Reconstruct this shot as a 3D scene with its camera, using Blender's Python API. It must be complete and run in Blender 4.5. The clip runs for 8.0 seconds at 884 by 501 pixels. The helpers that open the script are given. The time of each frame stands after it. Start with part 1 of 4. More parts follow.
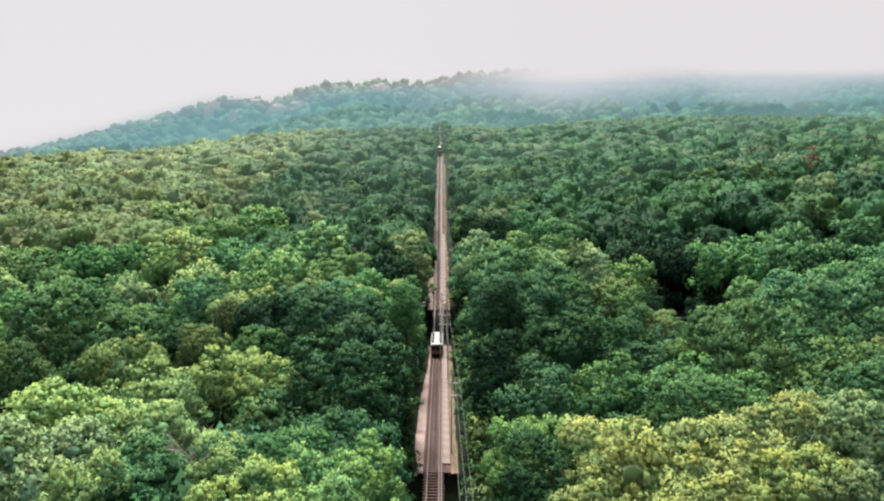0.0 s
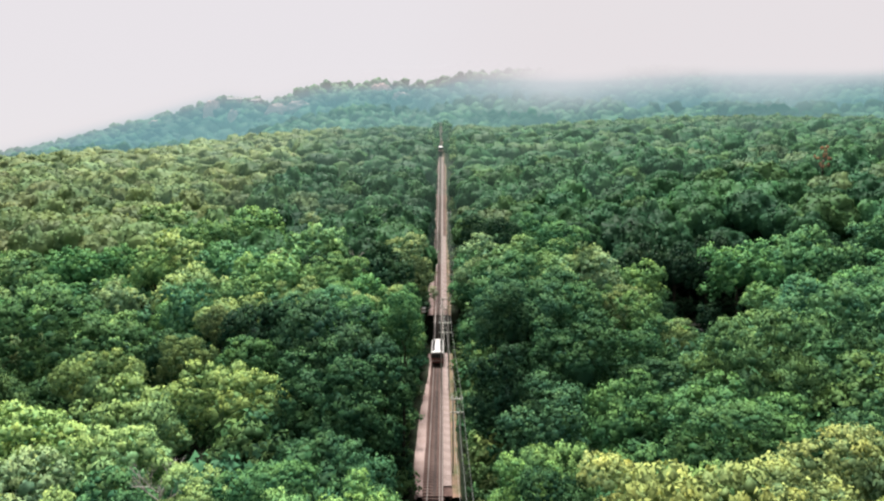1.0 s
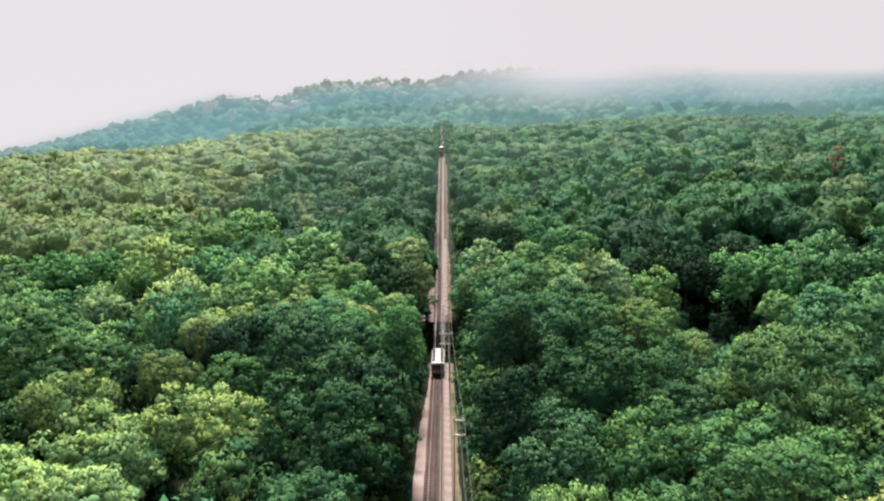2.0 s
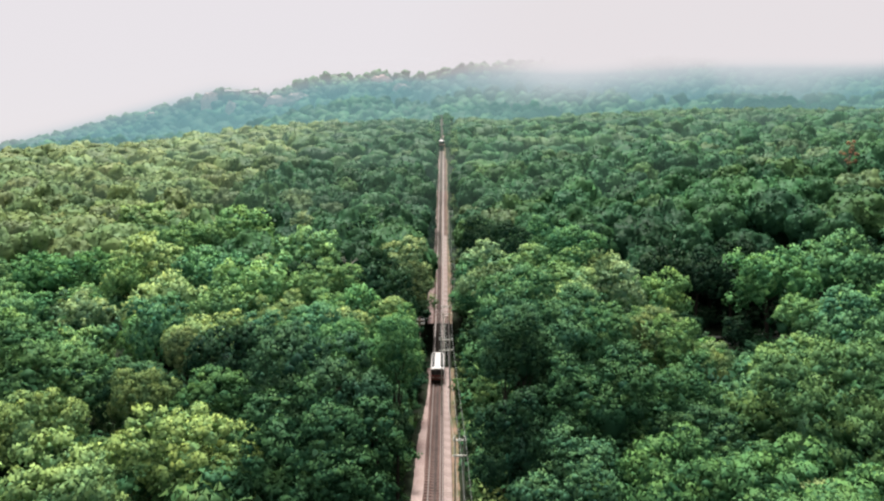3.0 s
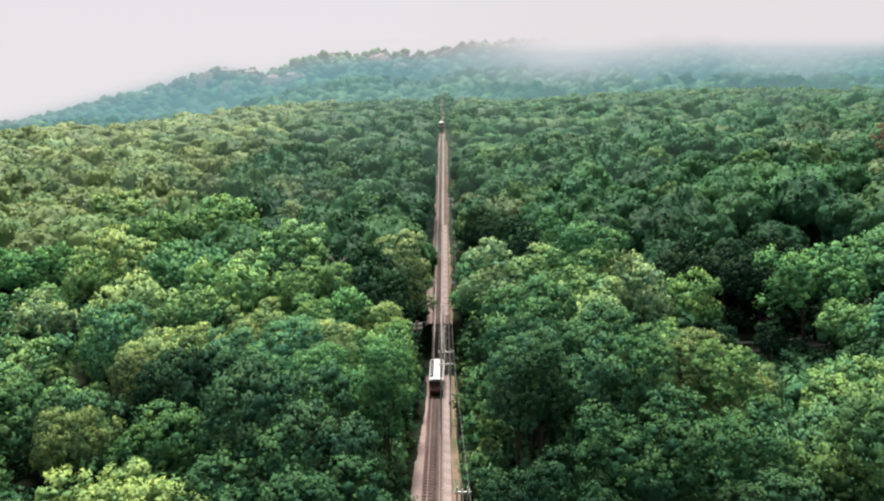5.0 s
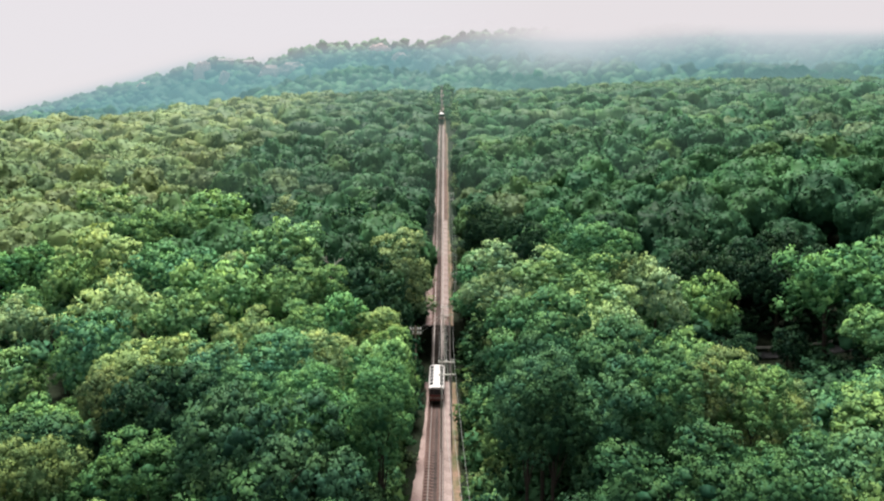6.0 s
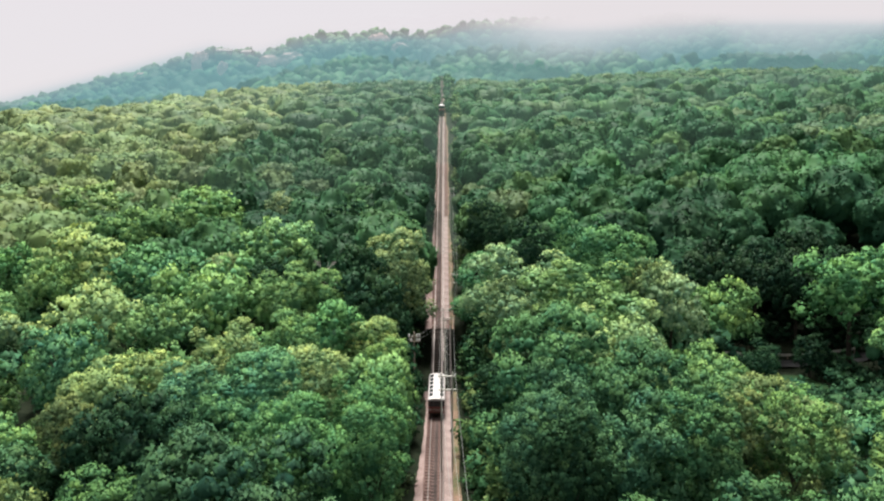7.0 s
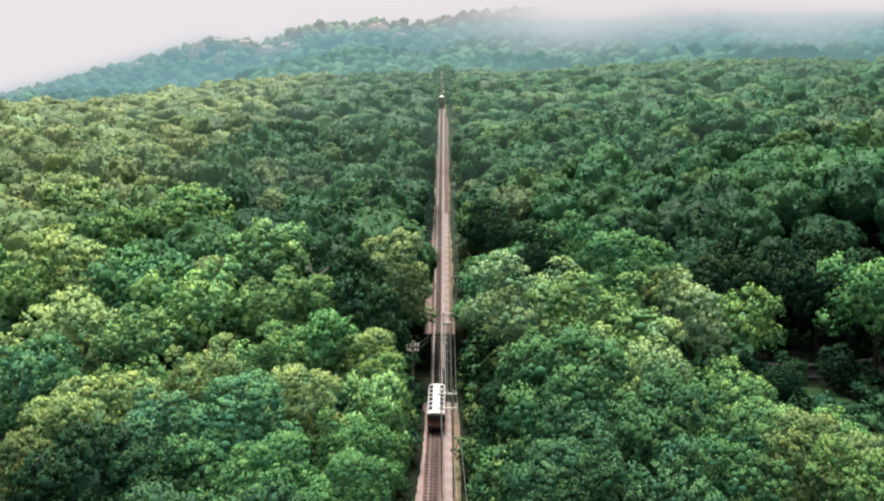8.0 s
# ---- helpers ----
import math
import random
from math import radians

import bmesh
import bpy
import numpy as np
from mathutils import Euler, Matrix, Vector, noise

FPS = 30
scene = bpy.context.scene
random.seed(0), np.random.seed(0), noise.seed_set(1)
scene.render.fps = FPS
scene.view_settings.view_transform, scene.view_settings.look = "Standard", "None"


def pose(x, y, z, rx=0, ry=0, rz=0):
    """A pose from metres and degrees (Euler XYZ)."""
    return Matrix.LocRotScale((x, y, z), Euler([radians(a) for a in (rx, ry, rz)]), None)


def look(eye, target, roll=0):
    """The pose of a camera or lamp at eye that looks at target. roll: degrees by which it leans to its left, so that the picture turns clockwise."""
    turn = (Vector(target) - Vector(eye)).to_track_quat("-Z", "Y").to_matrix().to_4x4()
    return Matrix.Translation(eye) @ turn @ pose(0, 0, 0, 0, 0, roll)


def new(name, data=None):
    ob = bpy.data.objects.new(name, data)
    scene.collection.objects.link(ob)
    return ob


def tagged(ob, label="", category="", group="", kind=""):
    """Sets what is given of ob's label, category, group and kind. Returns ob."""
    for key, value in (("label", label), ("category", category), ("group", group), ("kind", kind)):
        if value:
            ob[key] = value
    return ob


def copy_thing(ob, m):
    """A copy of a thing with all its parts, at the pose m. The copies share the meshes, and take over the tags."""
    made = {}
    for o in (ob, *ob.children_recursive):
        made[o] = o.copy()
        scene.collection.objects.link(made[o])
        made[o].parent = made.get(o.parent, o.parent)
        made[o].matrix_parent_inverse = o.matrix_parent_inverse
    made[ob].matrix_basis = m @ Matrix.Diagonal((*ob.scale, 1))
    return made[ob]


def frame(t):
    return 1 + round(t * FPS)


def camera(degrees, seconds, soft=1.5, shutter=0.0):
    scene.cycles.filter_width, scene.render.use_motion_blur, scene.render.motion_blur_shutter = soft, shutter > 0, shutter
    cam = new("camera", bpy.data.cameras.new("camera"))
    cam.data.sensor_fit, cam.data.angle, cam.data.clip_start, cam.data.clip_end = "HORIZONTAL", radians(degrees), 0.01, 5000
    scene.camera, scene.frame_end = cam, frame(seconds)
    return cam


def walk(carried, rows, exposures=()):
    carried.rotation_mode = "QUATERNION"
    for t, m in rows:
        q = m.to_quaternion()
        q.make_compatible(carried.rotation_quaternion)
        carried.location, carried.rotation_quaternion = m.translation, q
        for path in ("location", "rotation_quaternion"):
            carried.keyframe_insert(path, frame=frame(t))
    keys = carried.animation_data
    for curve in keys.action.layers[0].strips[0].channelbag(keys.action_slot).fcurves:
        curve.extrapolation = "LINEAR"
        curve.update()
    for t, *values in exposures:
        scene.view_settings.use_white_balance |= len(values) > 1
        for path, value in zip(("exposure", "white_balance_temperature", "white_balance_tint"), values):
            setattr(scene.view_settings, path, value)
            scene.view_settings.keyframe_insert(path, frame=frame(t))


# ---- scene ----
# ---- camera and its flight ----
cam = camera(64.3, 8.0, soft=2.2)
METRES, EYE, TILT, LEAN, TURN = 54.0, 42.0, -4.0, 0.0, 0.0
ROWS = [
    (0.0, 0.0, 0.0, 0.0, -0.0, 0.0, 0.0),
    (0.5, -0.0003, 0.0584, 0.0056, 0.03, 0.01, -0.03),
    (1.0, -0.0006, 0.1178, 0.0135, 0.06, 0.02, -0.05),
    (1.5, -0.0008, 0.1778, 0.0254, 0.09, 0.04, -0.06),
    (3.0, 0.0003, 0.356, 0.0611, 0.14, -0.59, -0.09),
    (3.5, 0.0009, 0.4234, 0.0738, 0.14, -1.01, -0.1),
    (4.0, 0.0015, 0.4805, 0.0846, 0.15, -1.35, -0.11),
    (4.5, 0.0015, 0.548, 0.0976, 0.15, -1.77, -0.11),
    (6.0, 0.0004, 0.7295, 0.136, 0.15, -2.93, -0.09),
    (6.5, 0.0002, 0.7976, 0.151, 0.16, -3.35, -0.08),
    (7.0, 0.0002, 0.8556, 0.1636, 0.17, -3.69, -0.07),
    (7.5, 0.0001, 0.9239, 0.1787, 0.17, -4.11, -0.07),
    (8.0, -0.0003, 0.981, 0.1912, 0.17, -4.45, -0.06),
]
walk(cam, [(t, pose(0, 0, EYE, TILT, LEAN, TURN) @ pose(METRES * x, METRES * y, METRES * z, 90 + pitch, roll, yaw)) for t, x, y, z, yaw, pitch, roll in ROWS])

# ---- sky and sun: bright, hazy overcast ----
world = bpy.data.worlds.new("world")
scene.world = world
world.use_nodes = True
wn, wl = world.node_tree.nodes, world.node_tree.links
wn.clear()
sky = wn.new("ShaderNodeTexSky")
sky.sky_type, sky.sun_disc = "NISHITA", False
SUN_UP, SUN_TURN = 66.0, -9.0
sky.sun_elevation, sky.sun_rotation = radians(SUN_UP), radians(SUN_TURN)
blue = wn.new("ShaderNodeBackground")
blue.inputs["Strength"].default_value = 0.0027
wl.new(sky.outputs["Color"], blue.inputs["Color"])
# the cloud layer: grows brighter from the horizon to the zenith
where = wn.new("ShaderNodeTexCoord")
split = wn.new("ShaderNodeSeparateXYZ")
rise = wn.new("ShaderNodeMapRange")
rise.inputs["From Min"].default_value, rise.inputs["From Max"].default_value = 0.32, 1.0
rise.inputs["To Min"].default_value, rise.inputs["To Max"].default_value = 0.3555, 0.76
cloud = wn.new("ShaderNodeBackground")
cloud.inputs["Color"].default_value = (1.0, 0.945, 0.975, 1)
wl.new(where.outputs["Generated"], split.inputs[0])
wl.new(split.outputs["Z"], rise.inputs["Value"])
wl.new(rise.outputs["Result"], cloud.inputs["Strength"])
both, wout = wn.new("ShaderNodeAddShader"), wn.new("ShaderNodeOutputWorld")
wl.new(blue.outputs[0], both.inputs[0])
wl.new(cloud.outputs[0], both.inputs[1])
wl.new(both.outputs[0], wout.inputs["Surface"])

sun = new("sun", bpy.data.lights.new("sun", "SUN"))
sun.data.energy, sun.data.angle, sun.data.color = 5.6, radians(18), (1.0, 0.97, 0.91)
sx = math.sin(radians(SUN_TURN)) * math.cos(radians(SUN_UP))
sy = math.cos(radians(SUN_TURN)) * math.cos(radians(SUN_UP))
sun.matrix_world = look((sx * 200, sy * 200, math.sin(radians(SUN_UP)) * 200), (0, 0, 0))
scene.view_settings.exposure = 1.152


# ---- materials ----
class Mat:
    """A node material with a few short helpers."""

    def __init__(self, name, rough=0.8, metal=0.0):
        self.m = bpy.data.materials.new(name)
        self.m.use_nodes = True
        self.t = self.m.node_tree
        self.b = self.t.nodes["Principled BSDF"]
        self.b.inputs["Roughness"].default_value = rough
        self.b.inputs["Metallic"].default_value = metal
        self.out = self.t.nodes["Material Output"]

    def node(self, kind, **values):
        n = self.t.nodes.new(kind)
        for k, v in values.items():
            n.inputs[k.replace("_", " ")].default_value = v
        return n

    def link(self, a, b):
        self.t.links.new(a, b)

    def noise(self, scale, detail=4.0, coords="Object"):
        tc = self.t.nodes.new("ShaderNodeTexCoord")
        n = self.node("ShaderNodeTexNoise", Scale=scale, Detail=detail)
        self.link(tc.outputs[coords], n.inputs["Vector"])
        return n.outputs["Fac"]

    def ramp(self, fac, *stops):
        r = self.t.nodes.new("ShaderNodeValToRGB")
        el = r.color_ramp.elements
        while len(el) < len(stops):
            el.new(0.5)
        for e, (p, col) in zip(el, stops):
            e.position, e.color = p, (*col, 1)
        self.link(fac, r.inputs["Fac"])
        return r.outputs["Color"]

    def mix(self, fac, a, b, kind="MIX"):
        n = self.t.nodes.new("ShaderNodeMixRGB")
        n.blend_type = kind
        for i, v in ((0, fac), (1, a), (2, b)):
            if hasattr(v, "is_linked"):
                self.link(v, n.inputs[i])
            else:
                n.inputs[i].default_value = v if i == 0 else (*v, 1)
        return n.outputs["Color"]

    def color(self, c):
        self.link(c, self.b.inputs["Base Color"])

    def bump(self, fac, strength=0.4, distance=0.05):
        n = self.node("ShaderNodeBump", Strength=strength, Distance=distance)
        self.link(fac, n.inputs["Height"])
        self.link(n.outputs["Normal"], self.b.inputs["Normal"])


def speckled(name, a, b, scale, rough=0.8, metal=0.0, fine=6.0, bump=0.4, depth=0.03):
    """Two tones in large stains, broken up by a finer grain, with a matching relief."""
    m = Mat(name, rough, metal)
    if rough >= 0.8:
        m.b.inputs["Specular IOR Level"].default_value = 0.08
    big, small = m.noise(scale, 5), m.noise(scale * fine, 6)
    base = m.ramp(big, (0.35, a), (0.65, b))
    m.color(m.mix(0.45, base, m.ramp(small, (0.3, tuple(v * 0.55 for v in a)), (0.7, tuple(min(1, v * 1.3) for v in b)))))
    m.bump(small, bump, depth)
    return m.m


def leafy(name, source):
    """Leaves: the tree's own tone, leaf by leaf lighter or darker, part of the light shining through."""
    m = Mat(name, 0.55)
    if source == "object":
        n = m.t.nodes.new("ShaderNodeObjectInfo")
        tone = n.outputs["Color"]
    else:
        n = m.t.nodes.new("ShaderNodeAttribute")
        n.attribute_name = "tone"
        tone = n.outputs["Color"]
    far = source != "object"
    geo = m.t.nodes.new("ShaderNodeNewGeometry")
    leaf = m.ramp(geo.outputs["Random Per Island"], (0.0, (0.88, 0.9, 0.91) if far else (0.84, 0.86, 0.86)), (0.6, (1, 1, 1)), (1.0, (1.14, 1.11, 1.04) if far else (1.17, 1.14, 1.06)))
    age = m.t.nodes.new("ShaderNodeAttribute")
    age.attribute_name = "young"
    # tips yellower; inside darker and bluish, the crown's shade put into the colour
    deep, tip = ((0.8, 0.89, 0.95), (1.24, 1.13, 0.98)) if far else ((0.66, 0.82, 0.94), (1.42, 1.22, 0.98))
    growth_shade = m.ramp(age.outputs["Fac"], (0.05, deep), (0.45, (0.98, 1.0, 1.0)), (0.95, tip))
    if far:
        spot = m.noise(0.1, 5)
    else:
        # each tree has its own pattern of patches
        tc, shift = m.t.nodes.new("ShaderNodeTexCoord"), m.t.nodes.new("ShaderNodeVectorMath")
        apart = m.node("ShaderNodeMath")
        apart.operation, apart.inputs[1].default_value = "MULTIPLY", 90.0
        m.link(n.outputs["Random"], apart.inputs[0])
        m.link(tc.outputs["Object"], shift.inputs[0])
        m.link(apart.outputs[0], shift.inputs[1])
        grain = m.node("ShaderNodeTexNoise", Scale=0.3, Detail=3.0)
        m.link(shift.outputs[0], grain.inputs["Vector"])
        spot = grain.outputs["Fac"]
    patch = m.ramp(spot, (0.3, (0.78, 0.88, 0.98)), (0.7, (1.24, 1.13, 0.98)))
    col = m.mix(1.0, m.mix(1.0, m.mix(1.0, tone, leaf, "MULTIPLY"), growth_shade, "MULTIPLY"), patch, "MULTIPLY")
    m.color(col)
    m.b.inputs["Specular IOR Level"].default_value = 0.03
    thru = m.t.nodes.new("ShaderNodeBsdfTranslucent")
    m.link(col, thru.inputs["Color"])
    mixed = m.node("ShaderNodeMixShader", Fac=0.2)
    m.link(m.b.outputs[0], mixed.inputs[1])
    m.link(thru.outputs[0], mixed.inputs[2])
    m.link(mixed.outputs[0], m.out.inputs["Surface"])
    return m.m


LEAF, WOODS = leafy("leaves", "object"), leafy("woods_leaves", "attribute")
BARK = speckled("bark", (0.022, 0.02, 0.016), (0.045, 0.04, 0.033), 1.5, 0.9, bump=0.8)
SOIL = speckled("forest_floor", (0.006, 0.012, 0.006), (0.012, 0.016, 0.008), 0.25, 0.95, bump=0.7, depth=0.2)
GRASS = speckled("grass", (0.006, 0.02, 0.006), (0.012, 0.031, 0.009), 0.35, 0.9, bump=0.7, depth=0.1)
PLASTER = speckled("weathered_plaster", (0.16, 0.15, 0.145), (0.24, 0.225, 0.22), 0.3, 0.9, bump=0.1)
DEADWOOD = speckled("deadwood", (0.22, 0.20, 0.19), (0.34, 0.31, 0.29), 1.0, 0.9, bump=0.3)
CLAY = speckled("clay_verge", (0.035, 0.062, 0.022), (0.17, 0.105, 0.08), 0.35, 0.9, bump=0.6, depth=0.08)
BALLAST = speckled("ballast", (0.115, 0.074, 0.067), (0.25, 0.192, 0.178), 0.2, 0.9, fine=30, bump=0.9, depth=0.06)
CONCRETE = speckled("concrete", (0.13, 0.094, 0.086), (0.212, 0.166, 0.154), 0.35, 0.8, bump=0.2)
CINDER = speckled("cinder_bed", (0.042, 0.024, 0.021), (0.1, 0.064, 0.056), 0.09, 0.9, fine=25, bump=0.9, depth=0.06)
TIE = speckled("tie_timber", (0.055, 0.033, 0.028), (0.105, 0.07, 0.062), 0.4, 0.9, bump=0.5)
OILED = speckled("oiled_gravel", (0.02, 0.015, 0.014), (0.06, 0.042, 0.038), 0.25, 0.85, bump=0.5)
BRIDGE_TIE = speckled("dark_timber", (0.016, 0.013, 0.012), (0.034, 0.026, 0.023), 0.4, 0.9, bump=0.5)
STEEL = speckled("rail_steel", (0.10, 0.085, 0.08), (0.18, 0.155, 0.145), 2.0, 0.45, 0.8, bump=0.1)
DARK_STEEL = speckled("dark_steel", (0.022, 0.021, 0.022), (0.05, 0.043, 0.038), 0.8, 0.8, 0.0, bump=0.1)
GALVANISED = speckled("galvanised_steel", (0.36, 0.36, 0.32), (0.5, 0.49, 0.44), 1.2, 0.5, 0.3, bump=0.1)
POLE = speckled("pole_timber", (0.24, 0.19, 0.15), (0.36, 0.30, 0.25), 0.8, 0.9, bump=0.4)
WIRE = speckled("wire", (0.20, 0.21, 0.20), (0.30, 0.31, 0.30), 1.0, 0.5, 0.5, bump=0.0)
CREAM = speckled("cream_paint", (0.31, 0.285, 0.278), (0.4, 0.375, 0.366), 0.9, 0.45, bump=0.05)
MAROON = speckled("maroon_paint", (0.11, 0.02, 0.02), (0.17, 0.035, 0.03), 0.8, 0.4, bump=0.05)
BLACK = speckled("black_paint", (0.015, 0.014, 0.015), (0.035, 0.03, 0.03), 1.0, 0.5, bump=0.05)
TARMAC = speckled("tarmac", (0.02, 0.021, 0.022), (0.036, 0.037, 0.037), 0.3, 0.9, fine=40, bump=0.4)
ROCK = speckled("pale_rock", (0.36, 0.26, 0.24), (0.52, 0.41, 0.38), 0.05, 0.9, bump=0.8, depth=1.0)
glassy = Mat("dark_glass", 0.08)
glassy.b.inputs["Base Color"].default_value = (0.02, 0.024, 0.028, 1)
GLASS = glassy.m
PORCELAIN = speckled("porcelain", (0.68, 0.68, 0.66), (0.8, 0.8, 0.78), 2.0, 0.25, bump=0.0)
lens_glow = Mat("lamp_glass", 0.2)
lens_glow.b.inputs["Base Color"].default_value = (0.75, 0.74, 0.7, 1)
LAMP = lens_glow.m

# species tones of the leaves
GOLD, YELLOW, LIGHT, GREEN = (0.132, 0.174, 0.066), (0.112, 0.172, 0.07), (0.077, 0.152, 0.06), (0.046, 0.12, 0.052)
DARK, COOL, OLIVE, RUST = (0.02, 0.058, 0.03), (0.037, 0.104, 0.055), (0.097, 0.145, 0.076), (0.15, 0.085, 0.06)


# ---- the lie of the land ----
TRACK_Y = (-60, 0, 60, 100, 130, 150, 157.5, 164, 182, 235, 340, 380, 470, 520)
TRACK_Z = (4, 6, 7.8, 8.6, 8.9, 9.1, 9.5, 10.4, 14.3, 28.9, 61, 72, 92, 100)
HOLLOW_Y, HOLLOW = (158.0, 181.5), 6.5
DITCH_Y = (66.0, 86.0)


def rail_z(y):
    return float(np.interp(y, TRACK_Y, TRACK_Z))


def smooth(a, b, t):
    t = np.clip((np.asarray(t, float) - a) / (b - a), 0, 1)
    return t * t * (3 - 2 * t)


def canopy(x, y):
    """Height of the tree tops."""
    u = np.clip(np.asarray(x, float), -230, 230) / 100
    v = (np.clip(np.asarray(y, float), 30, 560) - 150) / 100
    swing = 3.5 * smooth(420, 560, y) + 17 * smooth(20, 240, x) * smooth(330, 560, y) - 17 * smooth(100, 330, -np.asarray(x, float)) * smooth(300, 500, y)
    x, y = np.asarray(x, float), np.asarray(y, float)
    for cx, cy, rad, lift in ((56, 160, 24, -6.0), (66, 178, 14, -4.0), (108, 228, 34, 3.5), (14, 138, 15, 4.0), (-40, 212, 26, -2.5)):
        swing = swing + lift * np.exp(-((x - cx) ** 2 + (y - cy) ** 2) / (2 * rad * rad))
    return swing + (32.3 + 3.57 * u + 10.96 * v + 4.36 * u * u + 0.57 * u * v + 6.05 * v * v
            - 1.85 * u * u * v - 0.34 * u * v * v - 1.24 * v ** 3)


def ground(x, y):
    """Height of the ground: the railway lies in a shallow cutting, with a hollow under its bridge."""
    x, y = np.asarray(x, float), np.asarray(y, float)
    bed = np.interp(y, TRACK_Y, TRACK_Z) - 0.45
    hollow = smooth(HOLLOW_Y[0] - 2, HOLLOW_Y[0] + 2.5, y) * (1 - smooth(HOLLOW_Y[1] - 2.5, HOLLOW_Y[1] + 2, y))
    ditch = smooth(DITCH_Y[0] - 2, DITCH_Y[0] + 2, y) * (1 - smooth(DITCH_Y[1] - 2, DITCH_Y[1] + 1, y))
    bed = bed - (HOLLOW * hollow + 3.5 * ditch) * (1 - smooth(4, 11, np.abs(x)))
    side = canopy(x, y) - 14.5
    far = smooth(3.0, 14, np.abs(x))
    return bed * (1 - far) + side * far


def base_z(x, y):
    return float(ground(x, y))


# ---- mesh helpers ----
def mesh_of(name, verts, tris, material, smooth_faces=False, normals=None):
    verts, tris = np.asarray(verts, np.float32), np.asarray(tris, np.int32)
    me = bpy.data.meshes.new(name)
    me.vertices.add(len(verts))
    me.vertices.foreach_set("co", verts.ravel())
    k = tris.shape[1]
    me.loops.add(tris.size)
    me.loops.foreach_set("vertex_index", tris.ravel())
    me.polygons.add(len(tris))
    me.polygons.foreach_set("loop_start", np.arange(0, tris.size, k, dtype=np.int32))
    me.update(calc_edges=True)
    if material:
        me.materials.append(material)
    if smooth_faces or normals is not None:
        me.polygons.foreach_set("use_smooth", np.ones(len(tris), bool))
    if normals is not None:
        me.normals_split_custom_set_from_vertices(np.asarray(normals, np.float32))
    return me


def part(name, bm, material, parent=None, label=""):
    """Links a bmesh as one mesh object under a thing or a part."""
    me = bpy.data.meshes.new(name)
    bm.to_mesh(me)
    bm.free()
    me.materials.append(material)
    ob = new(name, me)
    ob.parent = parent
    return tagged(ob, label)


def box(bm, lo, hi, bevel=0.0):
    lo, hi = Vector(lo), Vector(hi)
    made = bmesh.ops.create_cube(bm, size=1.0, matrix=Matrix.LocRotScale((lo + hi) / 2, None, hi - lo))
    if bevel:
        edges = list({e for v in made["verts"] for e in v.link_edges})
        bmesh.ops.bevel(bm, geom=edges, offset=bevel, segments=2, affect="EDGES", profile=0.6)
    return bm


def boxes(*pairs, bevel=0.0):
    bm = bmesh.new()
    for lo, hi in pairs:
        box(bm, lo, hi, bevel)
    return bm


def rod(bm, a, b, r1, r2=None, sides=6):
    """A tapered round bar from a to b."""
    a, b = Vector(a), Vector(b)
    m = Matrix.Translation((a + b) / 2) @ (b - a).to_track_quat("Z", "Y").to_matrix().to_4x4()
    bmesh.ops.create_cone(bm, cap_ends=True, segments=sides, radius1=r1, radius2=r1 if r2 is None else r2, depth=(b - a).length, matrix=m)
    return bm


SHOULDER_Y = (60, 86, 92, 100, 116, 126, 138, 157, 182, 189, 206, 222, 245, 262, 300, 340)
SHOULDER_W = (0.3, 0.4, 0.9, 1.25, 1.1, 0.6, 0.1, 0.0, 0.7, 1.2, 1.1, 0.1, -0.1, -0.3, -0.35, -0.45)


def strip(name, x0, x1, y0, y1, step, lift, material, ragged=0.0, thick=0.25, widen=0.0):
    """A bed that follows the railway's grade, with ragged edges and real thickness."""
    bm = bmesh.new()
    rows = []
    n = int((y1 - y0) / step)
    for i in range(n + 1):
        y = y0 + (y1 - y0) * i / n
        z = rail_z(y) + lift
        a = x0 - ragged * (0.5 + noise.noise((0.0, y * 0.13, 3.1)) + 0.6 * noise.noise((5.0, y * 0.6, 1.0)))
        b = x1 + ragged * 0.5 * noise.noise((9.0, y * 0.2, 7.7))
        b -= 0.6 * float(smooth(212, 240, y)) * (x1 > 1.5)
        narrow = float(smooth(330, 356, y))
        a, b = a + (max(a, -1.6) - a) * narrow, b + (min(b, -0.6) - b) * narrow
        a -= widen * float(np.interp(y, SHOULDER_Y, SHOULDER_W))
        rows.append([bm.verts.new(p) for p in ((a - 0.2, y, z - thick), (a, y, z - 0.06), ((a + b) / 2, y, z), (b, y, z - 0.02), (b + 0.1, y, z - thick))])
    for r, s in zip(rows, rows[1:]):
        for k in range(4):
            bm.faces.new((r[k], r[k + 1], s[k + 1], s[k]))
    bmesh.ops.recalc_face_normals(bm, faces=bm.faces)
    me = bpy.data.meshes.new(name)
    bm.to_mesh(me)
    bm.free()
    me.materials.append(material)
    return new(name, me)


# ---- leaf crowns ----
ICO = bmesh.new()
bmesh.ops.create_icosphere(ICO, subdivisions=1, radius=1.0)
ICO_V = np.array([v.co[:] for v in ICO.verts])
ICO_F = np.array([[v.index for v in f.verts] for f in ICO.faces])
ICO.free()
OCT_V = np.array([(1, 0, 0), (0, 1, 0), (-1, 0, 0), (0, -1, 0), (0, 0, 1), (0, 0, -1)], float)
OCT_F = np.array([(0, 1, 4), (1, 2, 4), (2, 3, 4), (3, 0, 4), (1, 0, 5), (2, 1, 5), (3, 2, 5), (0, 3, 5)])


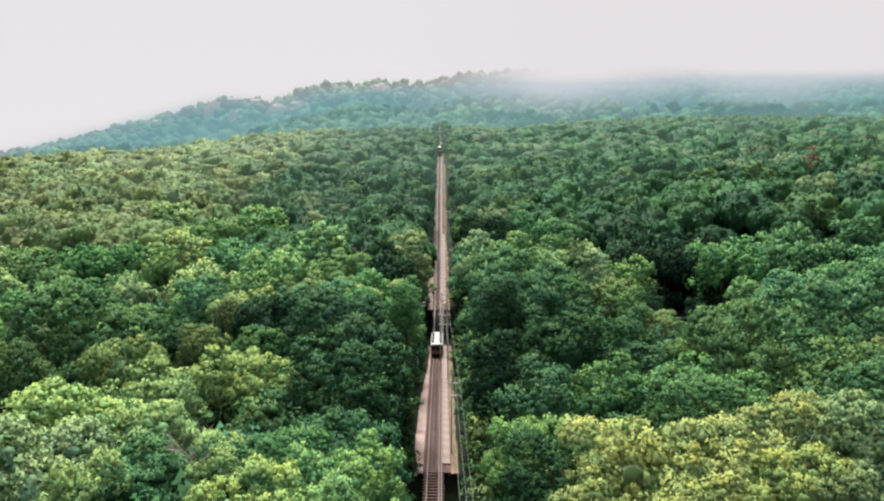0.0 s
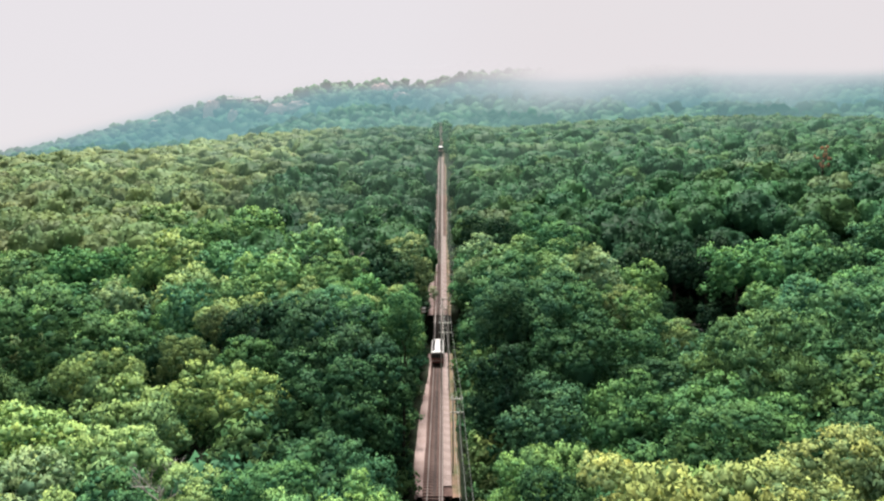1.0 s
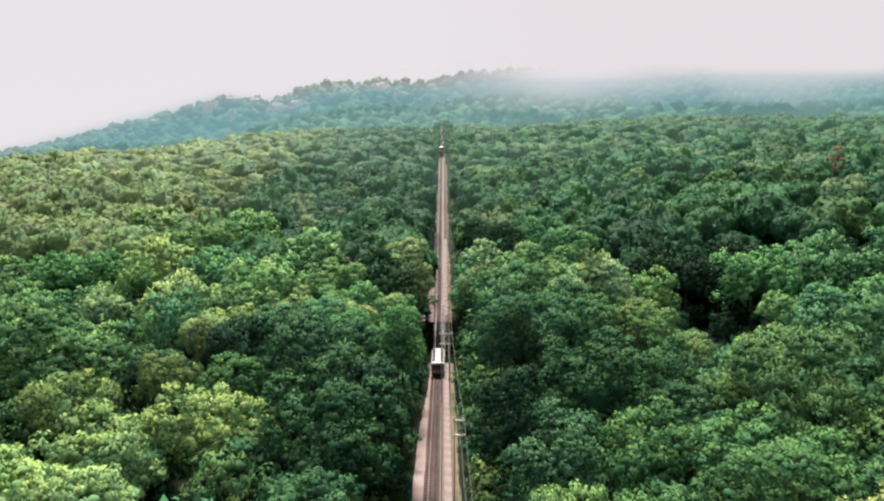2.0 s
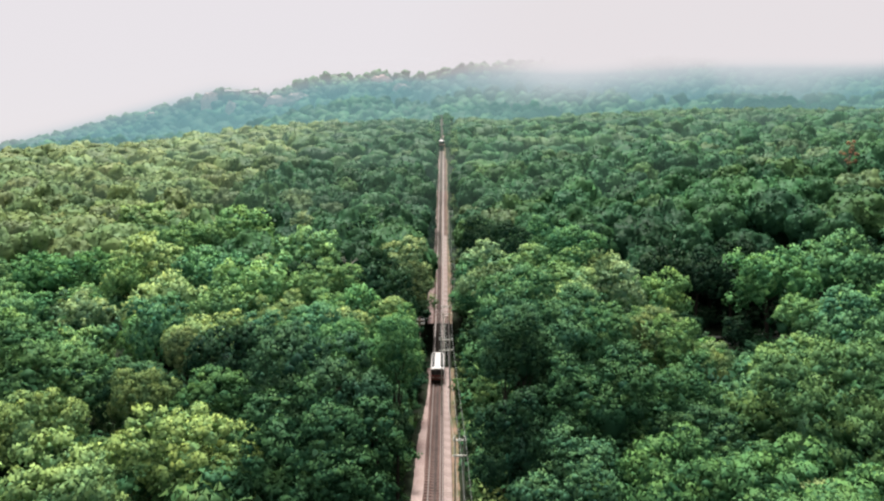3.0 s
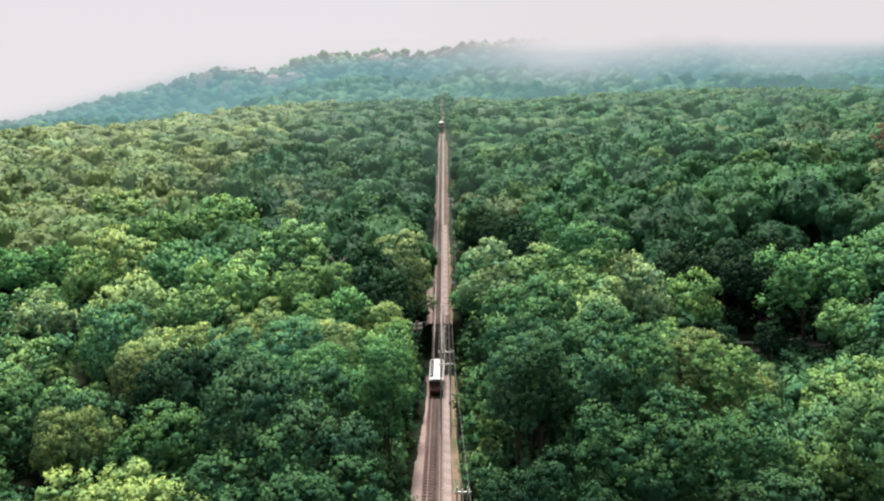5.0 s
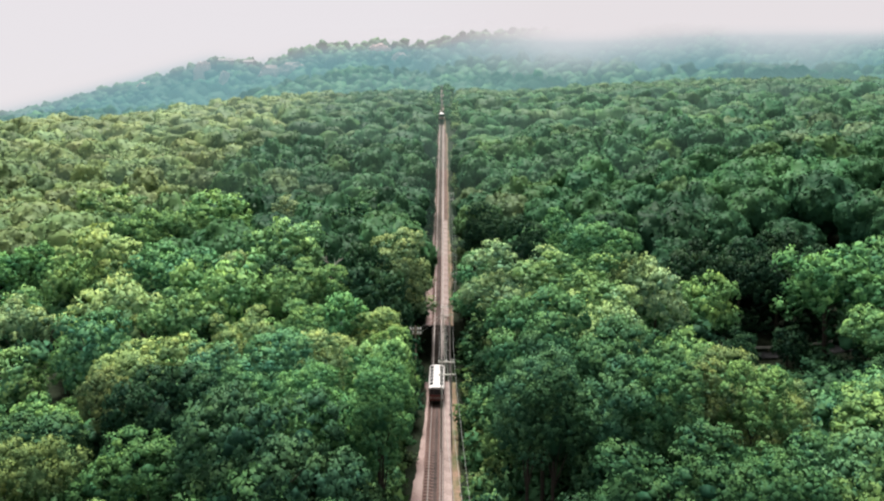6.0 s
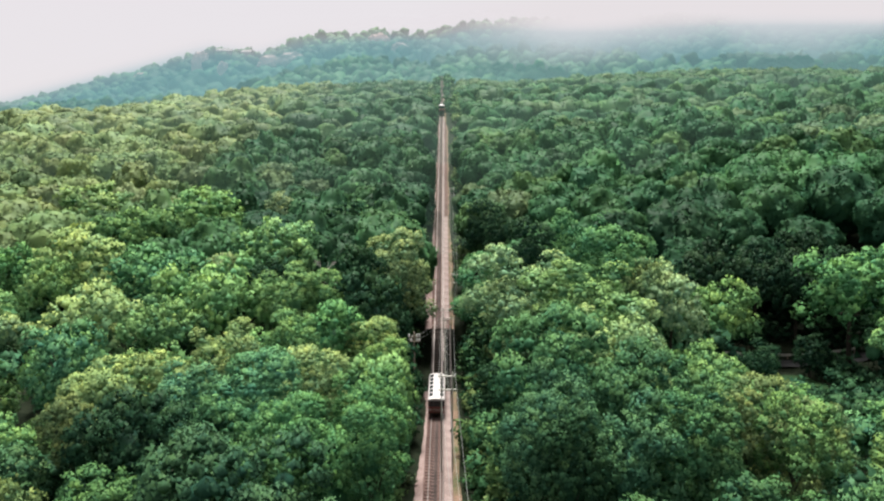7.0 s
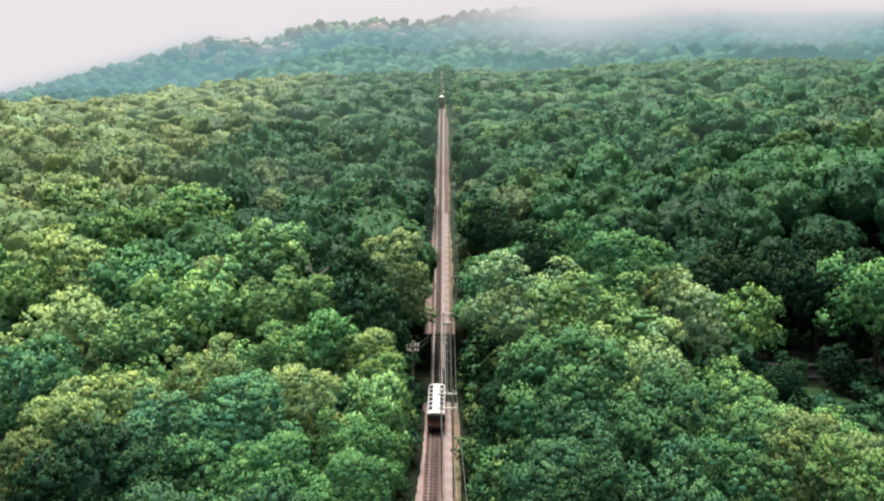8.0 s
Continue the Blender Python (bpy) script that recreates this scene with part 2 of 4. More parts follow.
def crown(seed, lobes, pr, leaves, leaf, squat=0.85, spread=(0.30, 0.46), low=1.35, tidy=0.5, lump=0.55, calm=0.5, core=1.0):
    """A crown about 1 in radius round its centre. Rounded lobes stand on a dome; each is covered by puffs of foliage,
    and each puff by leaves.
    pr: a puff's radius; tidy: how far leaves lie along their puff; lump: how much each puff is rounded by itself;
    calm: how far it follows its lobe; core: how solid it is inside. Gives vertices, triangles, normals and how light
    and yellow the foliage is tinted, from 0 inside to 1 at the tips."""
    rng = np.random.default_rng(seed)

    def dome(n, deep, jitter):
        i = np.arange(n) + 0.5
        zz = 1 - deep * i / n
        ang = math.pi * (1 + 5 ** 0.5) * i + rng.uniform(0, 6.28)
        rad = np.sqrt(np.maximum(0, 1 - zz * zz))
        d = np.stack([rad * np.cos(ang), rad * np.sin(ang), zz], 1) + rng.normal(0, jitter, (n, 3))
        return d / np.linalg.norm(d, axis=1)[:, None]

    form = np.array([1, 1, squat])
    lobe_way = dome(lobes, low, 0.2)
    lobe_r = rng.uniform(*spread, lobes)
    lobe_at = lobe_way * (rng.uniform(0.66, 1.26, lobes) - lobe_r)[:, None] * form
    pad = np.array([1.08, 1.08, 0.86])
    mid, way, size, out = [], [], [], []
    for k in range(lobes):
        n = max(4, int(2.6 * (lobe_r[k] / pr) ** 2))
        d = dome(n, 1.75, 0.14) + lobe_way[k] * 0.25
        d /= np.linalg.norm(d, axis=1)[:, None]
        p = lobe_at[k] + d * pad * lobe_r[k] * rng.uniform(0.84, 1.06, (n, 1))
        keep = rng.random(n) > 0.16
        for j in range(lobes):
            if j != k:
                keep &= np.linalg.norm((p - lobe_at[j]) / pad, axis=1) > lobe_r[j] * 0.86
        mid.append(p[keep]), way.append(d[keep]), size.append(pr * rng.uniform(0.72, 1.35, keep.sum()))
        out.append(np.repeat(lobe_way[k:k + 1], keep.sum(), 0))
    mid, way, size, out = np.concatenate(mid), np.concatenate(way), np.concatenate(size), np.concatenate(out)
    # puffs that face up are tinted lighter, like lit tops
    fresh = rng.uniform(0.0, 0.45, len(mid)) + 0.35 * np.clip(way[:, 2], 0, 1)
    V, T, N, Y, n = [], [], [], [], 0
    cores = [(np.array([0, 0, 0.02]), 0.36 * core * form, np.array([0, 0, 0.3]), ICO_V, ICO_F, 0.0)]
    cores += [(a - w * r * 0.25, r * 0.3 * core * pad, w * 0.3, ICO_V, ICO_F, 0.1) for a, r, w in zip(lobe_at, lobe_r, lobe_way)]
    cores += [(m - w * z * 0.15, z * 0.58 * pad, w * calm, OCT_V, OCT_F, f) for m, w, z, f in zip(mid, way, size, fresh)]
    for c, s, w, cv, cf, f in cores:
        V.append(cv * s * rng.uniform(0.88, 1.14, (len(cv), 1)) + c)
        N.append(cv + w)
        T.append(cf + n)
        Y.append(np.full(len(cv), f))
        n += len(cv)
    who = np.repeat(np.arange(len(mid)), leaves)
    k = len(who)
    d = rng.normal(size=(k, 3)) + way[who] * 0.9 + np.array([0, 0, 0.35])
    d /= np.linalg.norm(d, axis=1)[:, None]
    far_out = rng.uniform(0.78, 1.25, k)
    at = mid[who] + d * pad * (size[who] * far_out)[:, None]
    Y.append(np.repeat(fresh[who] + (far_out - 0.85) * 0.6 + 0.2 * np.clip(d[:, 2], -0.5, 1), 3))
    soft = d * lump + way[who] * (0.3 + 0.5 * calm) + out[who] * 0.5 * calm + np.array([0, 0, 0.12]) + rng.normal(0, 0.13, (k, 3))
    N.append(np.repeat(soft, 3, axis=0))
    nrm = d + rng.normal(0, 0.8 * (1 - tidy), (k, 3))
    nrm /= np.linalg.norm(nrm, axis=1)[:, None]
    u = np.cross(nrm, rng.normal(size=(k, 3)))
    u /= np.linalg.norm(u, axis=1)[:, None]
    w = np.cross(nrm, u)
    ln = leaf * rng.uniform(0.6, 1.3, (k, 1))
    blade = np.stack([at - u * ln, at - w * ln * 0.75 + u * ln * 0.35 - nrm * ln * 0.15, at + u * ln * 0.5 + w * ln * 0.75 - nrm * ln * 0.2], 1)
    V.append(blade.reshape(-1, 3))
    T.append(n + np.arange(k)[:, None] * 3 + np.array([0, 1, 2]))
    N = np.concatenate(N)
    return np.concatenate(V), np.concatenate(T), N / np.linalg.norm(N, axis=1)[:, None], np.clip(np.concatenate(Y), 0, 1)


def mound(seed, lobes, fine, leaves, leaf, squat=1.0, spread=(0.3, 0.46), rough=(0.84, 1.14), stray=0.3):
    """A far crown: one closed, lumpy hull of rounded lobes with small bumps, and loose leaves on it. Gives what crown() gives."""
    rng = np.random.default_rng(seed)
    bm = bmesh.new()
    bmesh.ops.create_icosphere(bm, subdivisions=fine, radius=1.0)
    d = np.array([v.co[:] for v in bm.verts])
    f = np.array([[v.index for v in q.verts] for q in bm.faces])
    bm.free()
    d += rng.normal(0, 0.18 * 0.5 ** (fine - 1), d.shape)
    d /= np.linalg.norm(d, axis=1)[:, None]
    i = np.arange(lobes) + 0.5
    zz = 1 - 1.25 * i / lobes
    ang = math.pi * (1 + 5 ** 0.5) * i + rng.uniform(0, 6.28)
    flat = np.sqrt(np.maximum(0, 1 - zz * zz))
    way = np.stack([flat * np.cos(ang), flat * np.sin(ang), zz], 1) + rng.normal(0, 0.2, (lobes, 3))
    way /= np.linalg.norm(way, axis=1)[:, None]
    lr = rng.uniform(*spread, lobes)
    at = way * (rng.uniform(*rough, lobes) - lr)[:, None]
    along = d @ at.T
    inside = lr ** 2 - (at ** 2).sum(1) + along ** 2
    reach = np.maximum(np.where(inside > 0, along + np.sqrt(np.maximum(inside, 0)), 0).max(1), 0.58)
    bump = np.array([noise.noise(Vector(p) * 4.5 + Vector((seed, 0, 0))) * 0.09 + noise.noise(Vector(p) * 10.0) * 0.09 + noise.noise(Vector(p) * 19.0) * 0.04 for p in d])
    v = d * (reach + bump)[:, None] * np.array([1, 1, squat])
    # the lower boughs hang straight down to meet the next crown
    low = d[:, 2] < 0
    v[low, :2] /= np.maximum(np.sqrt(1 - d[low, 2] ** 2), 0.75)[:, None]
    v[low, 2] *= 1.5
    f = f[v[f].mean(1)[:, 2] > -0.75 * squat]
    n = np.zeros_like(v)
    face = np.cross(v[f[:, 1]] - v[f[:, 0]], v[f[:, 2]] - v[f[:, 0]])
    for k in range(3):
        np.add.at(n, f[:, k], face)
    n /= np.maximum(np.linalg.norm(n, axis=1), 1e-9)[:, None]
    # outer lumps and upper side lighter: light from above put into the tint
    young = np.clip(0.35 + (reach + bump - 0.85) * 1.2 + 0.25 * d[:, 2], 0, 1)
    # loose leaves anywhere on the hull
    corners = f[rng.choice(np.flatnonzero(d[f].mean(1)[:, 2] > -0.35), leaves)]
    share = rng.dirichlet((1, 1, 1), leaves)[:, :, None]
    on, out, fresh = (v[corners] * share).sum(1), (n[corners] * share).sum(1), (young[corners] * share[:, :, 0]).sum(1)
    u = np.cross(out + rng.normal(0, 0.5, (leaves, 3)), rng.normal(size=(leaves, 3)))
    u /= np.linalg.norm(u, axis=1)[:, None]
    w = np.cross(out, u)
    ln = leaf * rng.uniform(0.5, 1.7, (leaves, 1))
    c = on + out * leaf * rng.uniform(0.0, 0.8, (leaves, 1))
    blade = np.stack([c - u * ln, c - w * ln * 0.75 + u * ln * 0.35, c + u * ln * 0.5 + w * ln * 0.75], 1).reshape(-1, 3)
    tri = len(v) + np.arange(leaves * 3).reshape(-1, 3)
    soft = out + rng.normal(0, stray, (leaves, 3))
    return np.concatenate([v, blade]), np.concatenate([f, tri]), np.concatenate([n, np.repeat(soft, 3, 0)]), np.concatenate([young, np.repeat(np.clip(fresh + rng.uniform(-0.3, 0.45, leaves), 0, 1), 3)])


# ---- ground: one sheet out to the far hills ----
def ground_sheet():
    xs = np.concatenate([np.linspace(-900, -120, 30)[:-1], np.linspace(-120, -26, 34)[:-1], np.linspace(-26, 26, 79)[:-1], np.linspace(26, 120, 34)[:-1], np.linspace(120, 900, 30)])
    ys = np.concatenate([np.linspace(-300, 30, 12)[:-1], np.linspace(30, 240, 170)[:-1], np.linspace(240, 700, 70)])
    X, Y = np.meshgrid(xs, ys)
    rng = np.random.default_rng(4)
    Z = ground(X, Y) + rng.normal(0, 0.12, X.shape) * smooth(3.5, 6, np.abs(X))
    V = np.stack([X, Y, Z], -1).reshape(-1, 3)
    nx = len(xs)
    j, i = np.meshgrid(np.arange(len(ys) - 1), np.arange(nx - 1), indexing="ij")
    a = (j * nx + i).ravel()
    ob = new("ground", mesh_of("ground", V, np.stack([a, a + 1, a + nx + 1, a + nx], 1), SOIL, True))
    return tagged(ob, "dark leaf-strewn forest floor rising to the hills", "ground", kind="structure")


ground_sheet()

# ---- trees ----
CROWN_R, TREE_H = 6.0, 15.0


def trunk_bm(seed, h, spread):
    """A tapered trunk with forked limbs that reach into the crown."""
    rng = random.Random(seed)
    bm = bmesh.new()
    lean = Vector((rng.uniform(-0.4, 0.4), rng.uniform(-0.4, 0.4), 0))
    a, b, c = Vector((0, 0, -0.6)), Vector((0, 0, h * 0.45)) + lean, Vector((0, 0, h * 0.72)) + lean * 1.6
    rod(bm, a, b, 0.36, 0.25, 8)
    rod(bm, b, c, 0.25, 0.13, 7)
    for k in range(6):
        t = k * 1.05 + rng.uniform(-0.3, 0.3)
        s = b.lerp(c, rng.uniform(0.0, 0.8))
        e = s + Vector((math.cos(t) * spread, math.sin(t) * spread, h * rng.uniform(0.08, 0.2)))
        rod(bm, s, e, 0.13, 0.04, 5)
        rod(bm, e, e + Vector((math.cos(t + 0.6), math.sin(t + 0.6), 1.0)) * spread * 0.35, 0.04, 0.015, 4)
    return bm


def tree_kind(seed, lobes, puff, leaves, leaf, squat, spread=(0.30, 0.46), tidy=0.5, core=1.0):
    """The first tree of its shape; the others are copies."""
    root = new("tree")
    part("trunk", trunk_bm(seed, TREE_H, CROWN_R * 0.28), BARK, root)
    v, t, n, young = crown(seed, lobes, puff / CROWN_R, leaves, leaf / CROWN_R, squat, spread, tidy=tidy, lump=1.0, calm=0.25, core=core)
    me = mesh_of("crown", v * CROWN_R, t, LEAF, normals=n)
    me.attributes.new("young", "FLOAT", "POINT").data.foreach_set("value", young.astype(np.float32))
    ob = new("crown", me)
    ob.parent = root
    return root


KINDS = {
    "near": [tree_kind(11, 18, 0.66, 32, 0.225, 0.95, (0.22, 0.42)), tree_kind(12, 14, 0.7, 34, 0.23, 1.05, (0.28, 0.46)), tree_kind(13, 24, 0.66, 30, 0.225, 0.9, (0.19, 0.36)), tree_kind(14, 15, 0.68, 34, 0.23, 1.15, (0.22, 0.46), 0.2)],
    "great": [tree_kind(18, 24, 0.52, 34, 0.155, 0.95, (0.2, 0.4)), tree_kind(19, 18, 0.55, 36, 0.16, 1.05, (0.24, 0.44))],
    "tall": [tree_kind(15, 26, 0.6, 26, 0.19, 1.65, (0.2, 0.37)), tree_kind(16, 22, 0.62, 28, 0.19, 1.7, (0.22, 0.4))],
    "sparse": [tree_kind(17, 12, 0.42, 9, 0.3, 1.5, (0.12, 0.2), 0.1, 0.3)],
    "mid": [tree_kind(21, 17, 0.82, 20, 0.33, 0.95, (0.22, 0.42)), tree_kind(22, 13, 0.86, 21, 0.34, 1.05, (0.28, 0.48)), tree_kind(23, 22, 0.8, 20, 0.32, 0.9, (0.2, 0.36)), tree_kind(24, 14, 0.84, 21, 0.33, 1.15, (0.24, 0.46), 0.2)],
}
LABELS = {
    GOLD: "broadleaf tree with golden yellow-green crown in the forest",
    YELLOW: "broadleaf tree with pale yellow-green crown in the forest", LIGHT: "broadleaf tree with bright fresh-green crown in the forest",
    GREEN: "broadleaf tree with dense mid-green crown in the forest", DARK: "broadleaf tree with deep dark-green crown in the forest",
    COOL: "broadleaf tree with bluish-green crown in the forest", OLIVE: "broadleaf tree with dull olive-tan crown in the forest",
    RUST: "dead tree with rust-brown leaves among green forest",
}


def zone_light(x, y, tone):
    """Zone light and shade put into the leaf colour: brighter west of the line, duller by the trestle."""
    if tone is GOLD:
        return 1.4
    # near-black round the road gap, in place of its deep shade
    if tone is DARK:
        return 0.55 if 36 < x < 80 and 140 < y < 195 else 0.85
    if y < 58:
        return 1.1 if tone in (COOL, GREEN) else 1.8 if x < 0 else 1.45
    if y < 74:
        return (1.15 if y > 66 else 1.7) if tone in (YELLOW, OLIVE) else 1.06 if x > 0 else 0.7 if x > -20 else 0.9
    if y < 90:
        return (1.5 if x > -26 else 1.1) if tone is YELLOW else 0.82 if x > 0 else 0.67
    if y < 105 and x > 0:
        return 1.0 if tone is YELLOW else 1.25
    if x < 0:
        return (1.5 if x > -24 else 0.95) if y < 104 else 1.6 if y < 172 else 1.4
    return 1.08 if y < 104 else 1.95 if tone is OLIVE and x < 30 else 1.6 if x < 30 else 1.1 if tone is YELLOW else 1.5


# spots where light or shade is put into the leaf colour: x, y, radius, factor
LIGHT_SPOTS = ((9.5, 91, 4.2, 0.82), (13.5, 97.5, 3.5, 0.88), (15.5, 83, 4, 0.86), (17.1, 90, 2, 0.9), (8.9, 102.7, 2, 0.9), (6.6, 76.3, 2, 0.88), (-12, 87.3, 2, 1.15), (10, 70.7, 2, 0.95), (9.5, 54, 7.5, 1.25), (-28, 102, 4, 0.86), (-29, 62, 9, 1.12))
PLANTED = []
used = set()


def tree(x, y, top, r, tone, shape=None, depth=None):
    """A tree at x, y with its top at that height and a crown r in radius, hanging depth down if given."""
    z = base_z(x, y)
    h = max(top - z, 6.0)
    deep = r * random.uniform(0.95, 1.2)
    deep = min(max(deep, 0.42 * h), 1.3 * r) if abs(x) > 24 else min(max(deep, 0.48 * h), 2.0 * r)
    deep = depth or deep
    tall = deep > 1.4 * r
    band = "sparse" if tone is RUST else "tall" if tall else "great" if r > 6.4 and y < 118 else "near" if y < 118 else "mid"
    kinds = KINDS[band]
    k = random.randrange(len(kinds)) if shape is None else shape
    src = kinds[k]
    at = pose(x, y, z, 0, 0, random.uniform(0, 360))
    if (band, k) in used:
        ob = copy_thing(src, at)
    else:
        ob = src
        ob.matrix_basis = at
        used.add((band, k))
    j = random.uniform(0.9, 1.1) * zone_light(x, y, tone)
    for a, b, reach, factor in LIGHT_SPOTS:
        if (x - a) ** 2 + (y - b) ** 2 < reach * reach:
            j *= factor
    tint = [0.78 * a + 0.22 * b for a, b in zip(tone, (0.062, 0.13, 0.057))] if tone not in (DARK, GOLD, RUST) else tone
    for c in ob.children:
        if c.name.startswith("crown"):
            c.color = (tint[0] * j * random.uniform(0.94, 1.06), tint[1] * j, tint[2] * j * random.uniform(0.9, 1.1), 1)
            c.location = (0, 0, h - 0.92 * deep)
            c.scale = (r / CROWN_R, r / CROWN_R * random.uniform(0.9, 1.1), deep / CROWN_R / (1.6 if tall else 1.0))
        else:
            c.scale = ((r / CROWN_R) ** 0.7, (r / CROWN_R) ** 0.7, (h - 0.5 * deep) / (TREE_H * 0.8))
    tagged(ob, LABELS[tone], "tree", "forest trees")
    PLANTED.append((x, y, r))
    return ob


tree(-28.2, 164.7, 35.3, 6.7, LIGHT)
tree(-32.9, 147.6, 32.8, 7.6, LIGHT)
tree(-22.4, 146.9, 32.2, 4.8, LIGHT)
tree(-46.6, 158.1, 33.4, 7.7, COOL)
tree(-59.9, 162.8, 34.3, 7.8, YELLOW)
tree(-48.9, 143.0, 30.1, 6.9, YELLOW)
tree(-60.5, 153.9, 32.2, 4.7, LIGHT)
tree(-74.1, 195.8, 40.4, 7.9, YELLOW)
tree(-60.3, 180.0, 37.5, 5.0, LIGHT)
tree(-55.4, 187.6, 37.9, 4.5, LIGHT)
tree(-49.0, 194.8, 39.4, 8.0, LIGHT)
tree(-37.8, 210.1, 38.3, 4.0, OLIVE)
tree(-22.2, 194.9, 37.9, 6.4, DARK)
tree(-17.2, 199.4, 38.4, 5.2, GREEN)
tree(-7.9, 167.2, 34.7, 5.6, OLIVE)
tree(-13.8, 156.0, 32.6, 5.1, DARK)
tree(-10.0, 145.5, 30.1, 5.3, DARK)
tree(-17.3, 147.4, 31.0, 3.0, LIGHT)
tree(-9.0, 136.3, 26.7, 3.5, YELLOW)
tree(-6.5, 129.3, 25.5, 2.9, LIGHT)
tree(-15.5, 137.3, 27.5, 4.3, GREEN)
tree(-23.3, 120.4, 30.1, 3.9, YELLOW)
tree(-18.7, 130.6, 28.7, 3.6, LIGHT)
tree(-13.7, 118.5, 27.8, 3.7, YELLOW)
tree(-5.6, 99.1, 31.5, 3.0, GREEN)
tree(-32.5, 116.0, 28.1, 5.5, YELLOW)
tree(-43.1, 124.1, 27.9, 4.6, COOL)
tree(-37.3, 139.2, 29.3, 5.1, LIGHT)
tree(-16.7, 108.9, 29.8, 4.8, COOL)
tree(-22.9, 107.4, 29.5, 4.1, COOL)
tree(-26.0, 102.2, 29.0, 5.2, DARK)
tree(-30.5, 101.7, 27.6, 2.4, YELLOW)
tree(-16.1, 97.9, 29.6, 3.6, COOL)
tree(-11.2, 97.2, 30.0, 2.8, GREEN)
tree(-7.1, 92.9, 30.5, 3.7, GREEN)
tree(-11.8, 93.0, 29.6, 3.2, GREEN)
tree(-4.9, 91.4, 31.3, 2.2, GREEN)
tree(-18.9, 96.5, 29.0, 3.4, DARK)
tree(9.2, 135.3, 36.6, 7.0, OLIVE)
tree(18.4, 145.4, 40.3, 4.6, GREEN)
tree(22.2, 137.6, 38.4, 5.0, GREEN)
tree(11.6, 143.2, 39.0, 4.0, DARK)
tree(14.6, 120.7, 37.0, 6.2, LIGHT)
tree(25.8, 135.1, 34.9, 3.5, OLIVE)
tree(28.3, 132.9, 32.7, 4.2, OLIVE)
tree(38.0, 141.0, 31.0, 4.6, LIGHT)
tree(16.7, 110.8, 34.4, 4.9, OLIVE)
tree(8.9, 102.7, 35.1, 5.4, GREEN)
tree(12.6, 98.8, 34.0, 4.8, COOL)
tree(15.5, 96.3, 33.1, 4.3, COOL)
tree(8.0, 93.6, 33.4, 3.5, COOL)
tree(11.9, 90.3, 32.6, 3.7, COOL)
tree(6.3, 90.3, 32.4, 2.6, COOL)
tree(8.0, 88.9, 32.4, 2.8, COOL)
tree(15.2, 90.6, 32.1, 2.9, COOL)
tree(19.8, 97.7, 31.9, 2.2, LIGHT)
tree(23.5, 96.5, 31.2, 3.5, YELLOW)
tree(33.0, 108.0, 24.6, 3.8, YELLOW)
tree(38.0, 118.0, 22.6, 3.4, GREEN)
tree(28.5, 113.0, 26.0, 3.8, LIGHT)
tree(24.4, 92.9, 30.4, 2.4, LIGHT)
tree(17.1, 90.0, 31.6, 2.5, GREEN)
tree(59.5, 147.0, 34.5, 7.0, GREEN)
tree(70.0, 150.0, 35.0, 7.0, GREEN)
tree(76.0, 156.0, 35.5, 5.6, GREEN)
tree(81.0, 154.0, 34.5, 6.5, GREEN)
tree(53.3, 146.0, 20.4, 2.8, DARK, 1, 3.2)
tree(31.0, 103.5, 25.4, 3.0, YELLOW)
tree(39.5, 131.8, 25.0, 2.6, DARK, 1, 4.6)
tree(7.9, 186.8, 38.9, 3.6, DARK)
tree(10.1, 175.3, 37.3, 3.0, DARK)
tree(-22.5, 79.8, 25.8, 5.4, YELLOW)
tree(-38.5, 83.0, 26.4, 4.5, YELLOW)
tree(-47.6, 95.3, 29.3, 9.5, GREEN)
tree(-12.0, 87.3, 29.5, 7.5, COOL)
tree(-10.9, 78.8, 26.1, 7.2, COOL)
tree(-5.7, 51.9, 26.0, 3.2, COOL)
tree(-28.9, 70.3, 24.9, 5.2, YELLOW)
tree(-25.3, 61.2, 24.0, 4.3, YELLOW)
tree(-17.2, 53.4, 24.0, 2.9, YELLOW)
tree(-25.2, 48.3, 23.7, 2.8, YELLOW)
tree(-35.7, 63.5, 24.9, 5.6, YELLOW)
tree(-31.2, 53.1, 23.8, 4.8, OLIVE)
tree(-46.1, 75.2, 26.4, 3.6, LIGHT)
tree(-7.8, 43.3, 26.9, 3.1, LIGHT)
tree(-5.2, 45.3, 26.7, 2.6, LIGHT)
tree(-5.8, 38.1, 27.4, 3.3, LIGHT)
tree(-10.5, 37.9, 27.3, 3.5, YELLOW)
tree(-31.5, 90.9, 26.5, 3.4, YELLOW)
tree(14.6, 81.0, 30.7, 5.5, COOL)
tree(10.0, 70.7, 26.1, 4.6, COOL)
tree(6.6, 76.3, 28.3, 4.1, DARK)
tree(21.7, 83.2, 29.8, 4.2, GREEN)
tree(16.6, 70.2, 26.4, 4.6, GREEN)
tree(21.6, 69.6, 26.1, 3.7, GREEN)
tree(34.4, 84.3, 28.6, 7.6, LIGHT)
tree(24.2, 61.9, 28.0, 5.1, GREEN)
tree(55.8, 103.0, 29.5, 9.4, GREEN)
tree(43.6, 76.4, 25.9, 6.0, LIGHT)
tree(26.9, 44.4, 29.2, 3.3, OLIVE)
tree(23.7, 47.4, 28.9, 3.6, GOLD)
tree(13.7, 42.4, 28.0, 4.5, GOLD)
tree(10.6, 47.6, 26.9, 3.2, GOLD)
tree(18.0, 41.9, 28.4, 4.0, GOLD)
tree(14.0, 36.6, 28.2, 3.7, GOLD)
tree(19.5, 37.0, 28.6, 3.1, GOLD)
tree(8.0, 37.3, 27.4, 2.4, GOLD)
